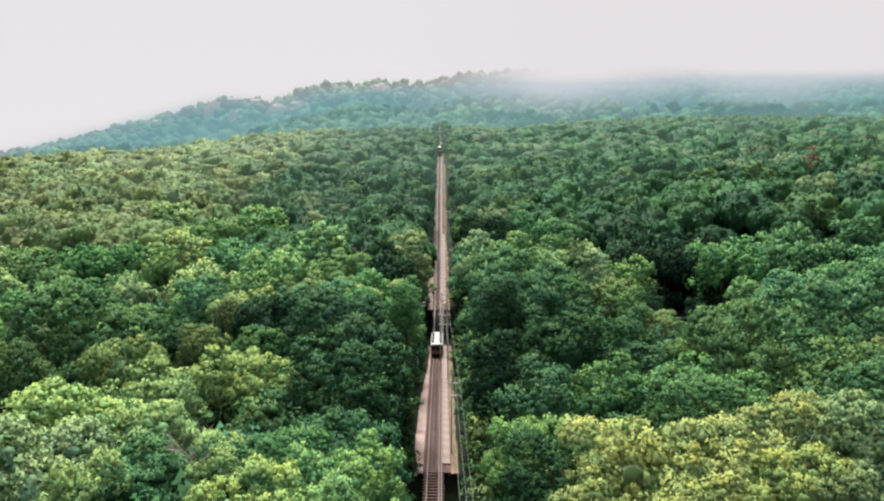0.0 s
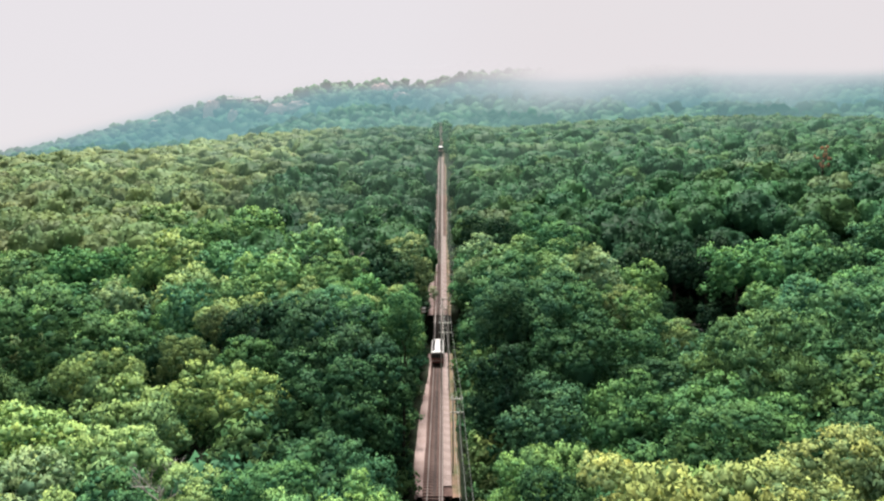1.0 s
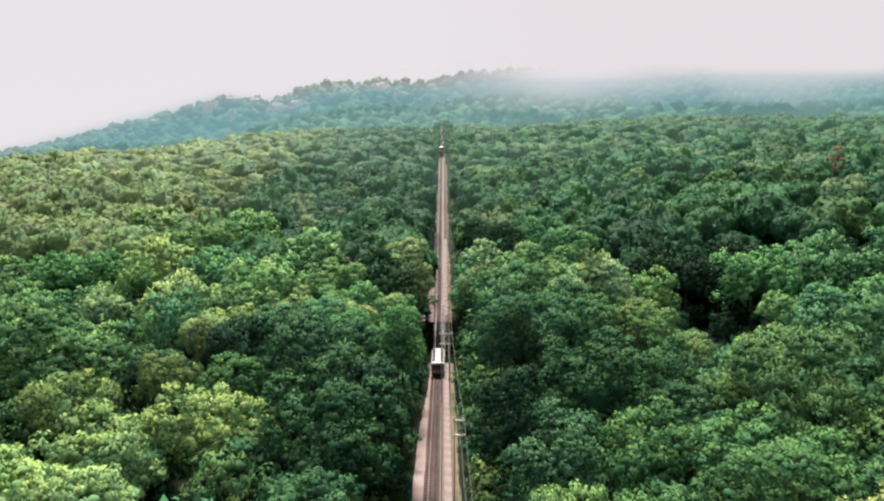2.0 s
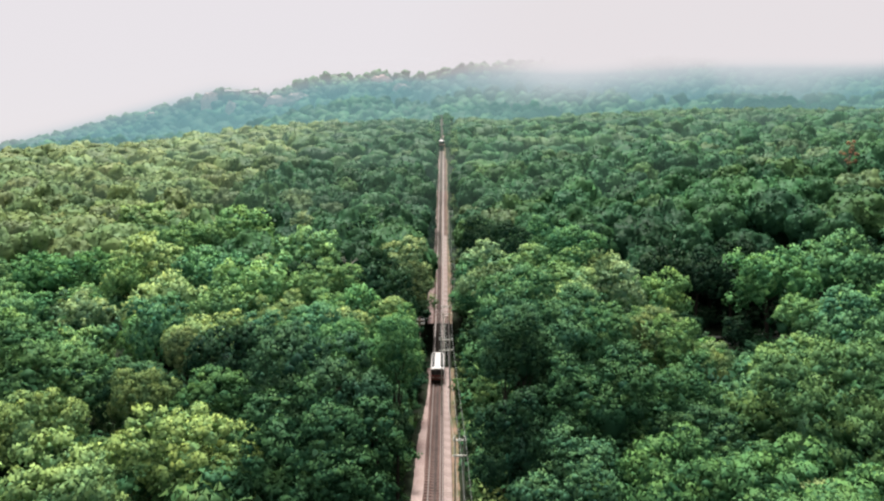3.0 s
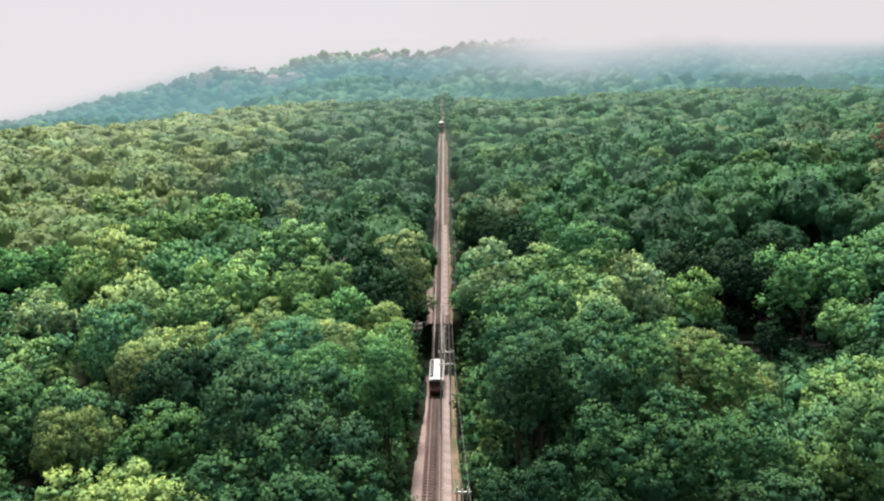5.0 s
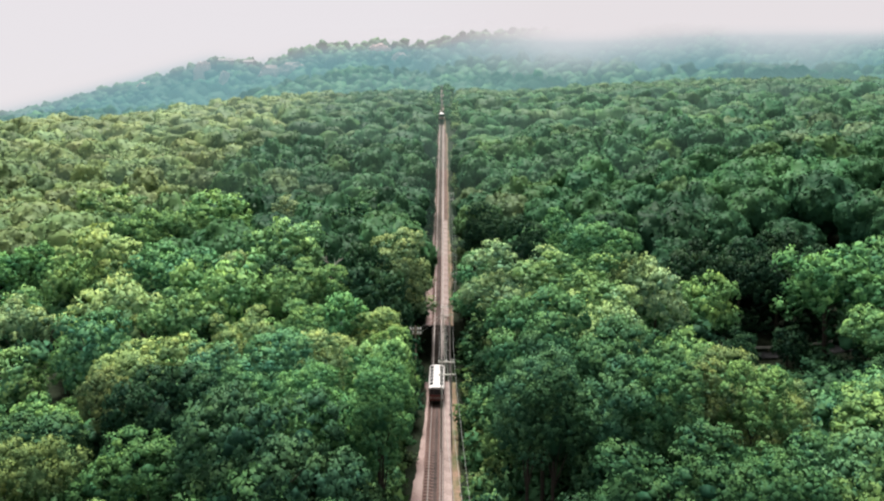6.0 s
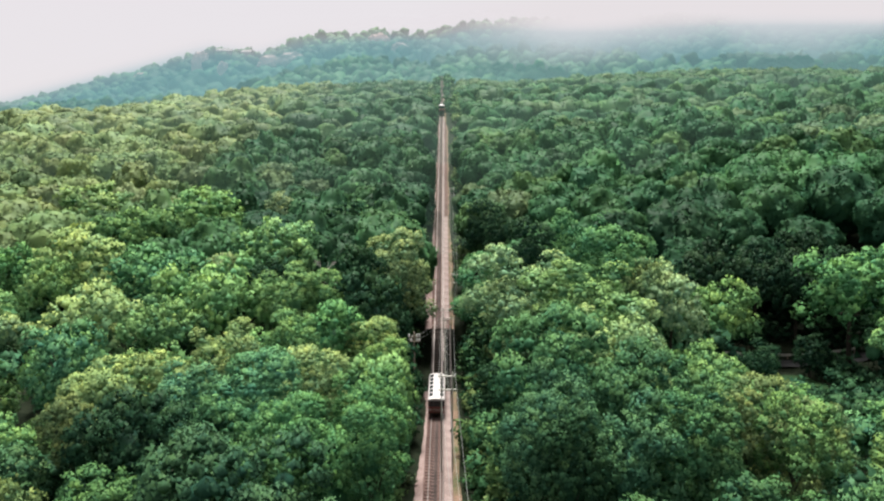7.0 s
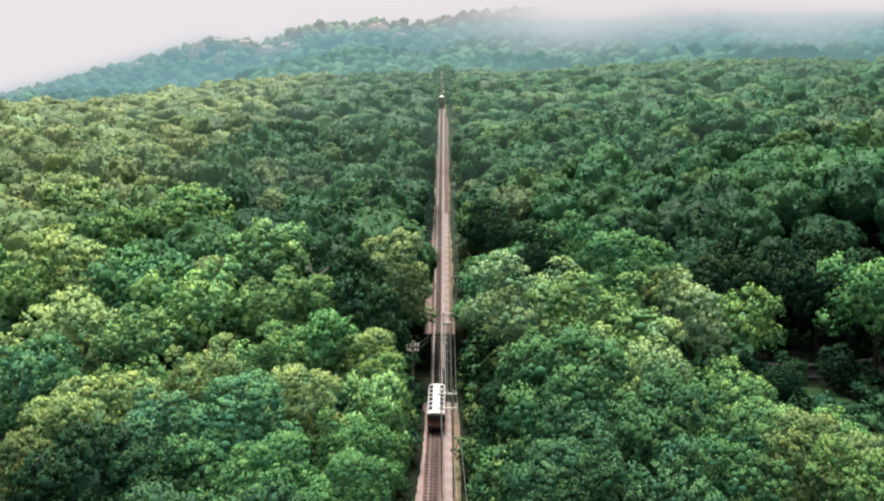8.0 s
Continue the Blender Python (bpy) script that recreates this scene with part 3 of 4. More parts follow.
tree(5.2, 50.4, 26.3, 2.6, LIGHT)
# its dark tone stands in for a shaded hole in the canopy
tree(6.9, 48.6, 25.6, 3.0, DARK)
tree(5.1, 38.7, 27.1, 2.2, DARK)
tree(21.4, 35.2, 28.7, 2.3, OLIVE)
tree(20.6, 56.4, 27.9, 4.1, GREEN)

# the trees between them, closing the canopy
CLEAR = [(34, 110, 5), (38, 120, 5), (34, 129, 6), (40, 118, 4), (50, 127, 7), (44, 123, 5), (-18.5, 65, 5), (37, 124, 6), (52, 140, 6), (56, 148, 7), (55, 156, 2), (47, 156, 2), (44, 134, 6), (-8, 159, 7), (42, 132, 5), (45, 143, 8), (51, 150, 6), (43, 151, 6), (-9, 169, 6), (56, 163, 4), (67, 181, 4), (62, 171, 3), (61, 155, 4)]


def tone_at(x, y):
    """Which tone grows where: sunnier and yellower on the west side, cooler and darker on the east side."""
    p = random.random() + 0.25 * noise.noise((x * 0.02, y * 0.02, 0.5))
    if -28 < x < 0 and 150 < y < 205:
        return DARK if p < 0.65 else GREEN
    if -62 < x - 8 * noise.noise((y * 0.02, 3.0, 0.0)) < 0 and y > 175:
        return DARK if p < 0.3 else GREEN if p < 0.6 else COOL if p < 0.8 else LIGHT if p < 0.92 else OLIVE
    # the road gap's shade is put into the trees as dark tones
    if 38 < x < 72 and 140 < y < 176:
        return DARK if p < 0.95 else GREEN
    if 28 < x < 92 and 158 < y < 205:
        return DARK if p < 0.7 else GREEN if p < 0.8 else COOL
    if x < -58 - 10 * noise.noise((y * 0.02, 3.0, 0.0)) and y > 150:
        return OLIVE if p < 0.25 else YELLOW if p < 0.52 else LIGHT if p < 0.82 else GREEN
    if x < 0:
        return OLIVE if p < 0.2 else YELLOW if p < 0.32 else LIGHT if p < 0.62 else GREEN if p < 0.86 else COOL
    return OLIVE if p < 0.10 else LIGHT if p < 0.26 else GREEN if p < 0.58 else COOL if p < 0.92 else DARK


def free(x, y, r, planted):
    if abs(x) - 0.85 * r < 3.0:
        return False
    if any((x - a) ** 2 + (y - b) ** 2 < c * c for a, b, c in CLEAR):
        return False
    return all((x - a) ** 2 + (y - b) ** 2 > (0.80 * (r + c)) ** 2 for a, b, c in planted)


# row behind the road, toned dark for the shade under the canopy
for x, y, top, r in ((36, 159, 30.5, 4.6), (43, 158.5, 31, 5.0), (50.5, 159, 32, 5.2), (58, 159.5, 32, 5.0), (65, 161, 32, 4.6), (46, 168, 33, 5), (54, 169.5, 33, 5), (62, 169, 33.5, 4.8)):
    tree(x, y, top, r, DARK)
EDGE = 168.0
for _ in range(5200):
    y = 38 + (EDGE - 38) * random.random() ** 0.75
    x = random.uniform(-1, 1) * (0.68 * y + 10)
    r = random.uniform(3.6, 6.2)
    if len(PLANTED) < 300 and free(x, y, r, PLANTED):
        low = 6.0 if y < 130 and abs(x) < 60 else 4.0 if y < 152 else 2.0
        tree(x, y, float(canopy(x, y)) + random.uniform(-4.0, 0.3) - low * random.uniform(0.5, 1.3) + 0.1 * r, r, tone_at(x, y))



def snag(x, y, top, seed):
    """A dead tree: a bare pale trunk that forks into thin twigs."""
    rng = random.Random(seed)
    z = base_z(x, y)
    root = new("dead_tree")
    root.location = (x, y, z)
    h = top - z
    trunk, limbs = bmesh.new(), bmesh.new()
    rod(trunk, (0, 0, -0.5), (0.3, 0.1, h * 0.7), 0.22, 0.12, 7)
    rod(trunk, (0.3, 0.1, h * 0.7), (0.5, 0.3, h), 0.12, 0.03, 6)

    def fork(p, d, length, r, depth):
        q = p + d * length
        rod(limbs, p, q, r, r * 0.6, 4)
        if depth:
            for _ in range(3):
                t = (d + Vector((rng.uniform(-0.7, 0.7), rng.uniform(-0.7, 0.7), rng.uniform(-0.1, 0.6)))).normalized()
                fork(q, t, length * rng.uniform(0.55, 0.8), r * 0.6, depth - 1)

    for k in range(6):
        a = k * 1.1 + rng.uniform(-0.3, 0.3)
        fork(Vector((0.35, 0.15, h * rng.uniform(0.62, 0.9))), Vector((math.cos(a), math.sin(a), 0.9)).normalized(), rng.uniform(0.9, 1.5), 0.06, 3)
    part("trunk", trunk, DEADWOOD, root)
    part("branches", limbs, DEADWOOD, root)
    tagged(root, "bare pale dead tree standing among leafy trees", "tree")


snag(-20.6, 55.0, 22.5, 3)
snag(-17.6, 149.0, 32.0, 4)

# the one rust-brown tree
tree(114.2, 219.0, 57.6, 2.7, RUST, 0)


# ---- the woods beyond: too many to count ----
def woods(name, spots, forms, label):
    """One mesh of many trees: each spot is x, y, ground height, crown radius, height, tone."""
    VV, TT, CC, NN, YY, n = [], [], [], [], [], 0
    rng = np.random.default_rng(8)
    for x, y, z, r, h, tone in spots:
        v, t, nn, young = forms[rng.integers(len(forms))]
        a = rng.uniform(0, 2 * math.pi)
        c, s = math.cos(a), math.sin(a)
        w = np.stack([v[:, 0] * c - v[:, 1] * s, v[:, 0] * s + v[:, 1] * c, v[:, 2]], 1) * np.array([r, r, r * rng.uniform(0.9, 1.25)])
        VV.append(w + np.array([x, y, z + h - 0.85 * r * min(1.0, v[:, 2].max())]))
        NN.append(np.stack([nn[:, 0] * c - nn[:, 1] * s, nn[:, 0] * s + nn[:, 1] * c, nn[:, 2]], 1))
        TT.append(t + n)
        YY.append(young)
        n += len(v)
        CC.append(np.tile(np.array([*(np.array(tone) * rng.uniform(0.7, 1.12)), 1.0]), (len(v), 1)))
        if r > 3.4 and y < 600:
            # its trunk, five-sided, from the ground up into the crown
            g = np.arange(5) * 2 * math.pi / 5
            ring = np.stack([np.cos(g), np.sin(g), 0 * g], 1)
            stem = 0.12 + 0.045 * r
            VV.append(np.concatenate([ring * stem + (x, y, z - 0.6), ring * stem * 0.55 + (x, y, z + h - 0.9 * r)]))
            NN.append(np.concatenate([ring, ring]))
            side = np.arange(5)
            TT.append(np.concatenate([np.stack([side, (side + 1) % 5, side + 5], 1), np.stack([(side + 1) % 5, (side + 1) % 5 + 5, side + 5], 1)]) + n)
            YY.append(np.full(10, 0.4))
            CC.append(np.tile(np.array([0.034, 0.03, 0.025, 1.0]), (10, 1)))
            n += 10
    me = mesh_of(name, np.concatenate(VV), np.concatenate(TT), WOODS, normals=np.concatenate(NN))
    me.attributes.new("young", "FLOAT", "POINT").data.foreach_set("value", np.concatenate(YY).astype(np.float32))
    tone = me.attributes.new("tone", "FLOAT_COLOR", "POINT")
    tone.data.foreach_set("color", np.concatenate(CC).astype(np.float32).ravel())
    return tagged(new(name, me), label, "woods", kind="stuff")


def sunny(x, y):
    """The mean tone west of the line: yellower away from it."""
    f = float(smooth(48, 88, -x + 14 * noise.noise((x * 0.03, y * 0.03, 6.0))))
    return tuple(a + (b - a) * f for a, b in zip((0.02, 0.06, 0.031), (0.15, 0.192, 0.092)))


def scatter(y0, y1, count, r0, r1, planted, cap, clear=2.3):
    """Spots for trees, kept apart with a grid of cells."""
    cell, grid, out = 12.0, {}, []
    for a, b, c in planted:
        grid.setdefault((int(a // cell), int(b // cell)), []).append((a, b, c))
    for _ in range(count):
        y = math.sqrt(random.uniform(y0 * y0, y1 * y1))
        x = random.uniform(-1, 1) * (0.70 * y + 12)
        r = random.uniform(r0, r1)
        if any((x - a) ** 2 + (y - b) ** 2 < (c + 0.3 * r) ** 2 for a, b, c in CLEAR[-4:]):
            continue
        if abs(x) - 0.9 * r < (clear if y < 362 else 0.2) or (abs(x - 114.2) < 4 and abs(y - 219) < 4):
            continue
        i, j = int(x // cell), int(y // cell)
        if any((x - a) ** 2 + (y - b) ** 2 < (0.64 * (r + c)) ** 2 for u in (-1, 0, 1) for w in (-1, 0, 1) for a, b, c in grid.get((i + u, j + w), ())):
            continue
        grid.setdefault((i, j), []).append((x, y, r))
        top = float(canopy(x, y)) + random.uniform(-2.4, 1.4) * (1 - 0.4 * float(smooth(330, 460, y))) + 2.6 * noise.noise((x * 0.045, y * 0.045, 2.2)) - 4.5 * (abs(x) < 8 and y > 340)
        z = base_z(x, y) if abs(x) > 9 or y < 362 else min(base_z(x, y), top - 8)
        # zone means: road gap's shade and sunlit crest are put into the tone
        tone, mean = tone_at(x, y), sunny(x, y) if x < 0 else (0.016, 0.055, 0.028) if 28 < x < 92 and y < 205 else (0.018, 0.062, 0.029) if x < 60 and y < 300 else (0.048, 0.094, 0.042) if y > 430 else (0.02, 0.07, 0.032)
        blend = 0.4 + 0.2 * float(smooth(180, 400, y))
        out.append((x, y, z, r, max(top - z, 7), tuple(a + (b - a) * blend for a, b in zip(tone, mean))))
        if len(out) >= cap:
            break
    return out


random.seed(5)
MID = [mound(k, n, 4, 1000, 0.066, q, sp, stray=0.45) for k, n, q, sp in ((31, 18, 0.9, (0.32, 0.48)), (32, 14, 1.0, (0.34, 0.52)), (33, 24, 0.84, (0.28, 0.42)), (34, 16, 1.1, (0.32, 0.48)))]
FAR = [mound(k, n, 3, 230, 0.08, q, sp, stray=0.45) for k, n, q, sp in ((41, 14, 0.82, (0.32, 0.48)), (42, 12, 0.92, (0.34, 0.52)), (43, 18, 0.76, (0.28, 0.44)), (44, 10, 1.04, (0.32, 0.48)))]
HILL = [mound(k, n, 2, 0, 0.06, q, (0.32, 0.52), (0.8, 1.2)) for k, n, q in ((51, 7, 0.95), (52, 5, 1.2), (53, 8, 0.85))]
BUSH = [crown(k, 5, 0.32, 11, 0.14, 0.9, (0.4, 0.55), 1.3) for k in (61, 62)]
LOW = [crown(k, n, 0.15, 9, 0.075, q, (0.24, 0.42)) for k, n, q in ((71, 13, 0.95), (72, 16, 0.85), (73, 11, 1.1))]
SHRUB = [crown(k, 4, 0.42, 5, 0.19, 0.9, (0.42, 0.58), 1.3) for k in (63, 64)]
woods("woods", scatter(EDGE, 285, 24000, 5.0, 10.0, PLANTED, 460), MID, "dense broadleaf forest climbing the slope beside the railway")
woods("far_woods", scatter(282, 600, 40000, 5.4, 10.6, [], 1500), FAR, "distant unbroken forest canopy up to the crest")



def woods_behind():
    """The forest goes on below the flight's start."""
    spots = []
    for _ in range(1500):
        y, x, r = random.uniform(-45, 36), random.uniform(-60, 60), random.uniform(3.8, 6.2)
        if abs(x) - 0.85 * r < 3 or any((x - a) ** 2 + (y - b) ** 2 < (0.75 * (r + c)) ** 2 for a, b, _, c, _, _ in spots) or any((x - a) ** 2 + (y - b) ** 2 < (0.75 * (r + c)) ** 2 for a, b, c in PLANTED):
            continue
        z = base_z(x, y)
        top = min(float(canopy(x, y)) - random.uniform(1, 4), 40.5 - 0.46 * (y + 0.7 * r))
        spots.append((x, y, z, r, max(top - z, 1.3 * r), tone_at(x, y)))
    woods("lower_woods", spots, LOW, "broadleaf forest on the lower slope beside the railway")


woods_behind()


def undergrowth():
    """Bushes that close the banks between the railway and the trees."""
    spots = []
    for _ in range(760):
        y = 50 + 420 * random.random() ** 1.5
        side = random.choice((-1, 1))
        r = random.choice((0.8, 1.0, 1.3, 1.7, 2.2, 2.6))
        x = side * ((2.7 + float(np.interp(y, SHOULDER_Y, SHOULDER_W)) if side < 0 else 1.8) + r * random.uniform(1.0, 1.4) + random.random() ** 1.6 * 9)
        if HOLLOW_Y[0] - 1 < y < HOLLOW_Y[1] and abs(x) < 2.2 + 0.8 * r:
            continue
        spots.append((x, y, base_z(x, y) - 0.5, r, r * random.uniform(1.3, 2.0), random.choice((LIGHT, LIGHT, GREEN, GREEN, COOL, OLIVE) if side < 0 else (LIGHT, LIGHT, YELLOW, GREEN))))
    for _ in range(110):
        y, r = random.uniform(362, 476), random.uniform(1.0, 1.9)
        x = random.choice((-1.1 - 0.9 - r, r - 0.3)) + random.choice((-1, 1)) * random.random() * 0.6
        spots.append((x, y, base_z(x, y) - 0.3, r, r * random.uniform(1.3, 2.0), random.choice((GREEN, COOL, DARK))))
    # dark bushes added over the bright floor, in place of the hollow's shade
    for _ in range(120):
        y, r = random.uniform(148, 186), random.uniform(1.1, 2.2)
        x = random.choice((-1, 1)) * (2.9 + r + random.random() * 4.5)
        spots.append((x, y, base_z(x, y) - 0.6, r, r * random.uniform(1.3, 2.0), random.choice((DARK, DARK, COOL, GREEN))))
    for _ in range(70):
        y, r = random.uniform(88, 140), random.uniform(0.9, 1.9)
        x = -3.1 - float(np.interp(y, SHOULDER_Y, SHOULDER_W)) - r * random.uniform(0.9, 1.2) - random.random() * 2.0
        spots.append((x, y, base_z(x, y) - 0.4, r, r * random.uniform(1.3, 2.2), random.choice((DARK, COOL, GREEN))))
    near = [s for s in spots if s[1] < 150]
    woods("undergrowth", near, BUSH, "leafy green bushes covering the banks beside the railway")
    woods("far_undergrowth", [s for s in spots if s[1] >= 150], SHRUB, "bushes along the upper stretch of the railway")


undergrowth()


def understory():
    """Low young trees in the shade between the big ones."""
    spots = []
    for _ in range(340):
        y = 45 + 125 * random.random() ** 0.8
        x = random.uniform(-1, 1) * (0.62 * y + 8)
        r = random.uniform(2.0, 3.6)
        if abs(x) - r < 3.0 or any((x - a) ** 2 + (y - b) ** 2 < c * c for a, b, c in CLEAR):
            continue
        z = base_z(x, y)
        spots.append((x, y, z - 0.3, r, random.uniform(4, 8), random.choice((GREEN, DARK, DARK, COOL))))
    for _ in range(260):
        y = random.uniform(58, 156)
        r = random.uniform(1.8, 3.0)
        x = random.choice((-1, 1)) * (3.6 + r + random.random() * 15)
        if any((x - a) ** 2 + (y - b) ** 2 < c * c for a, b, c in CLEAR) or DITCH_Y[0] - 2 < y < DITCH_Y[1] and abs(x) < 7:
            continue
        spots.append((x, y, base_z(x, y) - 0.3, r, random.uniform(4.5, 9.5), random.choice((GREEN, COOL, COOL, LIGHT, DARK))))
    # dark bushes added round the clearing, their tone standing in for its shade
    for _ in range(150):
        x, y, r = random.uniform(31, 64), random.uniform(122, 150), random.uniform(0.9, 2.2)
        if 43 - 0.5 * r < x < 53 + 0.5 * r and 137.5 < y < 147.5:
            continue
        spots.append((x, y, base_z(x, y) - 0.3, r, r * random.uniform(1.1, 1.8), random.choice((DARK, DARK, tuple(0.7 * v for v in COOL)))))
    # near-black bushes behind the road, in place of deep shade on the floor
    for _ in range(60):
        x, y, r = random.uniform(38, 70), random.uniform(159, 182), random.uniform(1.6, 3.0)
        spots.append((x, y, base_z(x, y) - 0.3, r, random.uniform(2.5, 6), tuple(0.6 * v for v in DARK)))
    for _ in range(120):
        y, r = random.uniform(60, 146), random.uniform(1.0, 2.3)
        x = 2.9 + r + random.random() ** 1.5 * 5
        spots.append((x, y, base_z(x, y) - 0.3, r, random.uniform(2.5, 5.5), random.choice((LIGHT, YELLOW, LIGHT, GREEN))))
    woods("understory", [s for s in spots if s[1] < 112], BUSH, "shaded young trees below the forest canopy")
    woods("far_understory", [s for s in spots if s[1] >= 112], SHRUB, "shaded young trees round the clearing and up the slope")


understory()

# ---- the mountain ridge behind ----
RIDGE_X = (-900, -690, -600, -510, -425, -330, -265, -200, -80, -20, 40, 100, 260, 550, 900)
RIDGE_Z = (72, 104, 124, 146, 168, 194, 188, 210, 219, 217, 230, 236, 240, 252, 252)


def ridge(x, y):
    top = np.interp(x, RIDGE_X, RIDGE_Z)
    foot = canopy(x, 560) - 24
    s = np.clip((np.asarray(y, float) - 590) / 520, 0, 1)
    fall = np.clip((np.asarray(y, float) - 1110) / 400, 0, 1)
    fold = 9 * np.sin(np.asarray(x) / 47.0 + 1.3 * np.sin(np.asarray(y) / 90.0)) * s * (1 - s) * 2
    return foot + (top - foot) * (0.35 * s + 0.65 * s * s) + fold - 150 * fall


def mountain():
    xs, ys = np.linspace(-1300, 1300, 90), np.linspace(560, 1500, 50)
    X, Y = np.meshgrid(xs, ys)
    V = np.stack([X, Y, ridge(X, Y)], -1).reshape(-1, 3)
    nx = len(xs)
    j, i = np.meshgrid(np.arange(len(ys) - 1), np.arange(nx - 1), indexing="ij")
    a = (j * nx + i).ravel()
    tagged(new("backdrop_mountain", mesh_of("backdrop_mountain", V, np.stack([a, a + 1, a + nx + 1, a + nx], 1), SOIL, True)),
           "long wooded mountain ridge fading into haze", "mountain", kind="structure")
    spots = []
    for _ in range(2900):
        y = random.uniform(600, 1115)
        x = random.uniform(-1, 1) * (0.68 * y + 20)
        spots.append((x, y, float(ridge(x, y)), random.uniform(9, 16), random.uniform(9, 14), (DARK, DARK, COOL, GREEN, GREEN)[min(4, max(0, int(2.2 + 3.2 * noise.noise((x * 0.012, y * 0.02, 1.0)) + random.uniform(-0.9, 0.9))))]))
    for k in range(300):
        x = -820 + 1640 * k / 300 + random.uniform(-4, 4)
        spots.append((x, 1108 + random.uniform(-6, 6), float(ridge(x, 1108)), (rad := random.uniform(4.5, 9)), rad * random.uniform(0.9, 1.7), GREEN))
    woods("hill_woods", spots, HILL, "hazy blue-green forest covering the mountain face")


mountain()

# ---- drifting mist in front of the mountain ----
def mist_sheet(name, y, x0, x1, z0, z1, col, low, high, soft0, soft1, scale, label, left_fade=None, lean=0.0):
    """A thin veil of mist hung across the valley; thicker with height, torn by wisps."""
    m = Mat(name)
    tc = m.t.nodes.new("ShaderNodeTexCoord")
    sep = m.t.nodes.new("ShaderNodeSeparateXYZ")
    m.link(tc.outputs["Object"], sep.inputs[0])
    wisp = m.node("ShaderNodeTexNoise", Scale=scale, Detail=5.0)
    stretch = m.t.nodes.new("ShaderNodeMapping")
    stretch.inputs["Scale"].default_value = (0.35, 1.0, 1.0)
    m.link(tc.outputs["Object"], stretch.inputs["Vector"])
    m.link(stretch.outputs["Vector"], wisp.inputs["Vector"])

    def ranged(value, a, b, c, d):
        n = m.node("ShaderNodeMapRange", From_Min=a, From_Max=b, To_Min=c, To_Max=d)
        n.interpolation_type = "SMOOTHSTEP"
        m.link(value, n.inputs["Value"])
        return n.outputs["Result"]

    def calc(kind, a, b):
        n = m.t.nodes.new("ShaderNodeMath")
        n.operation = kind
        for i, v in enumerate((a, b)):
            if hasattr(v, "is_linked"):
                m.link(v, n.inputs[i])
            else:
                n.inputs[i].default_value = v
        return n.outputs[0]

    height = calc("ADD", sep.outputs["Z"], calc("MULTIPLY", calc("SUBTRACT", wisp.outputs["Fac"], 0.5), (soft1 - soft0) * 0.9))
    height = calc("SUBTRACT", height, calc("MULTIPLY", sep.outputs["X"], lean))
    fac = ranged(height, soft0, soft1, low, high)
    if left_fade:
        side = calc("ADD", sep.outputs["X"], calc("MULTIPLY", calc("SUBTRACT", wisp.outputs["Fac"], 0.5), 60.0))
        fac = calc("MULTIPLY", fac, ranged(side, left_fade[0], left_fade[1], left_fade[2], 1.0))
    clear = m.t.nodes.new("ShaderNodeBsdfTransparent")
    # the mist's brightness is its own glow, matched to the sky
    glow = m.node("ShaderNodeEmission", Strength=0.45, Color=(*col, 1))
    mixed = m.t.nodes.new("ShaderNodeMixShader")
    m.link(fac, mixed.inputs["Fac"])
    m.link(clear.outputs[0], mixed.inputs[1])
    m.link(glow.outputs[0], mixed.inputs[2])
    m.link(mixed.outputs[0], m.out.inputs["Surface"])
    bm = bmesh.new()
    n = 24
    for k in range(n + 1):
        x = x0 + (x1 - x0) * k / n
        bend = y + 30 * math.sin(k * 0.7)
        bm.verts.new((x, bend, z0)), bm.verts.new((x, bend + 12, z1))
    bm.verts.ensure_lookup_table()
    for k in range(n):
        bm.faces.new((bm.verts[2 * k], bm.verts[2 * k + 2], bm.verts[2 * k + 3], bm.verts[2 * k + 1]))
    ob = part(name, bm, m.m)
    return tagged(ob, label, "mist", kind="structure")


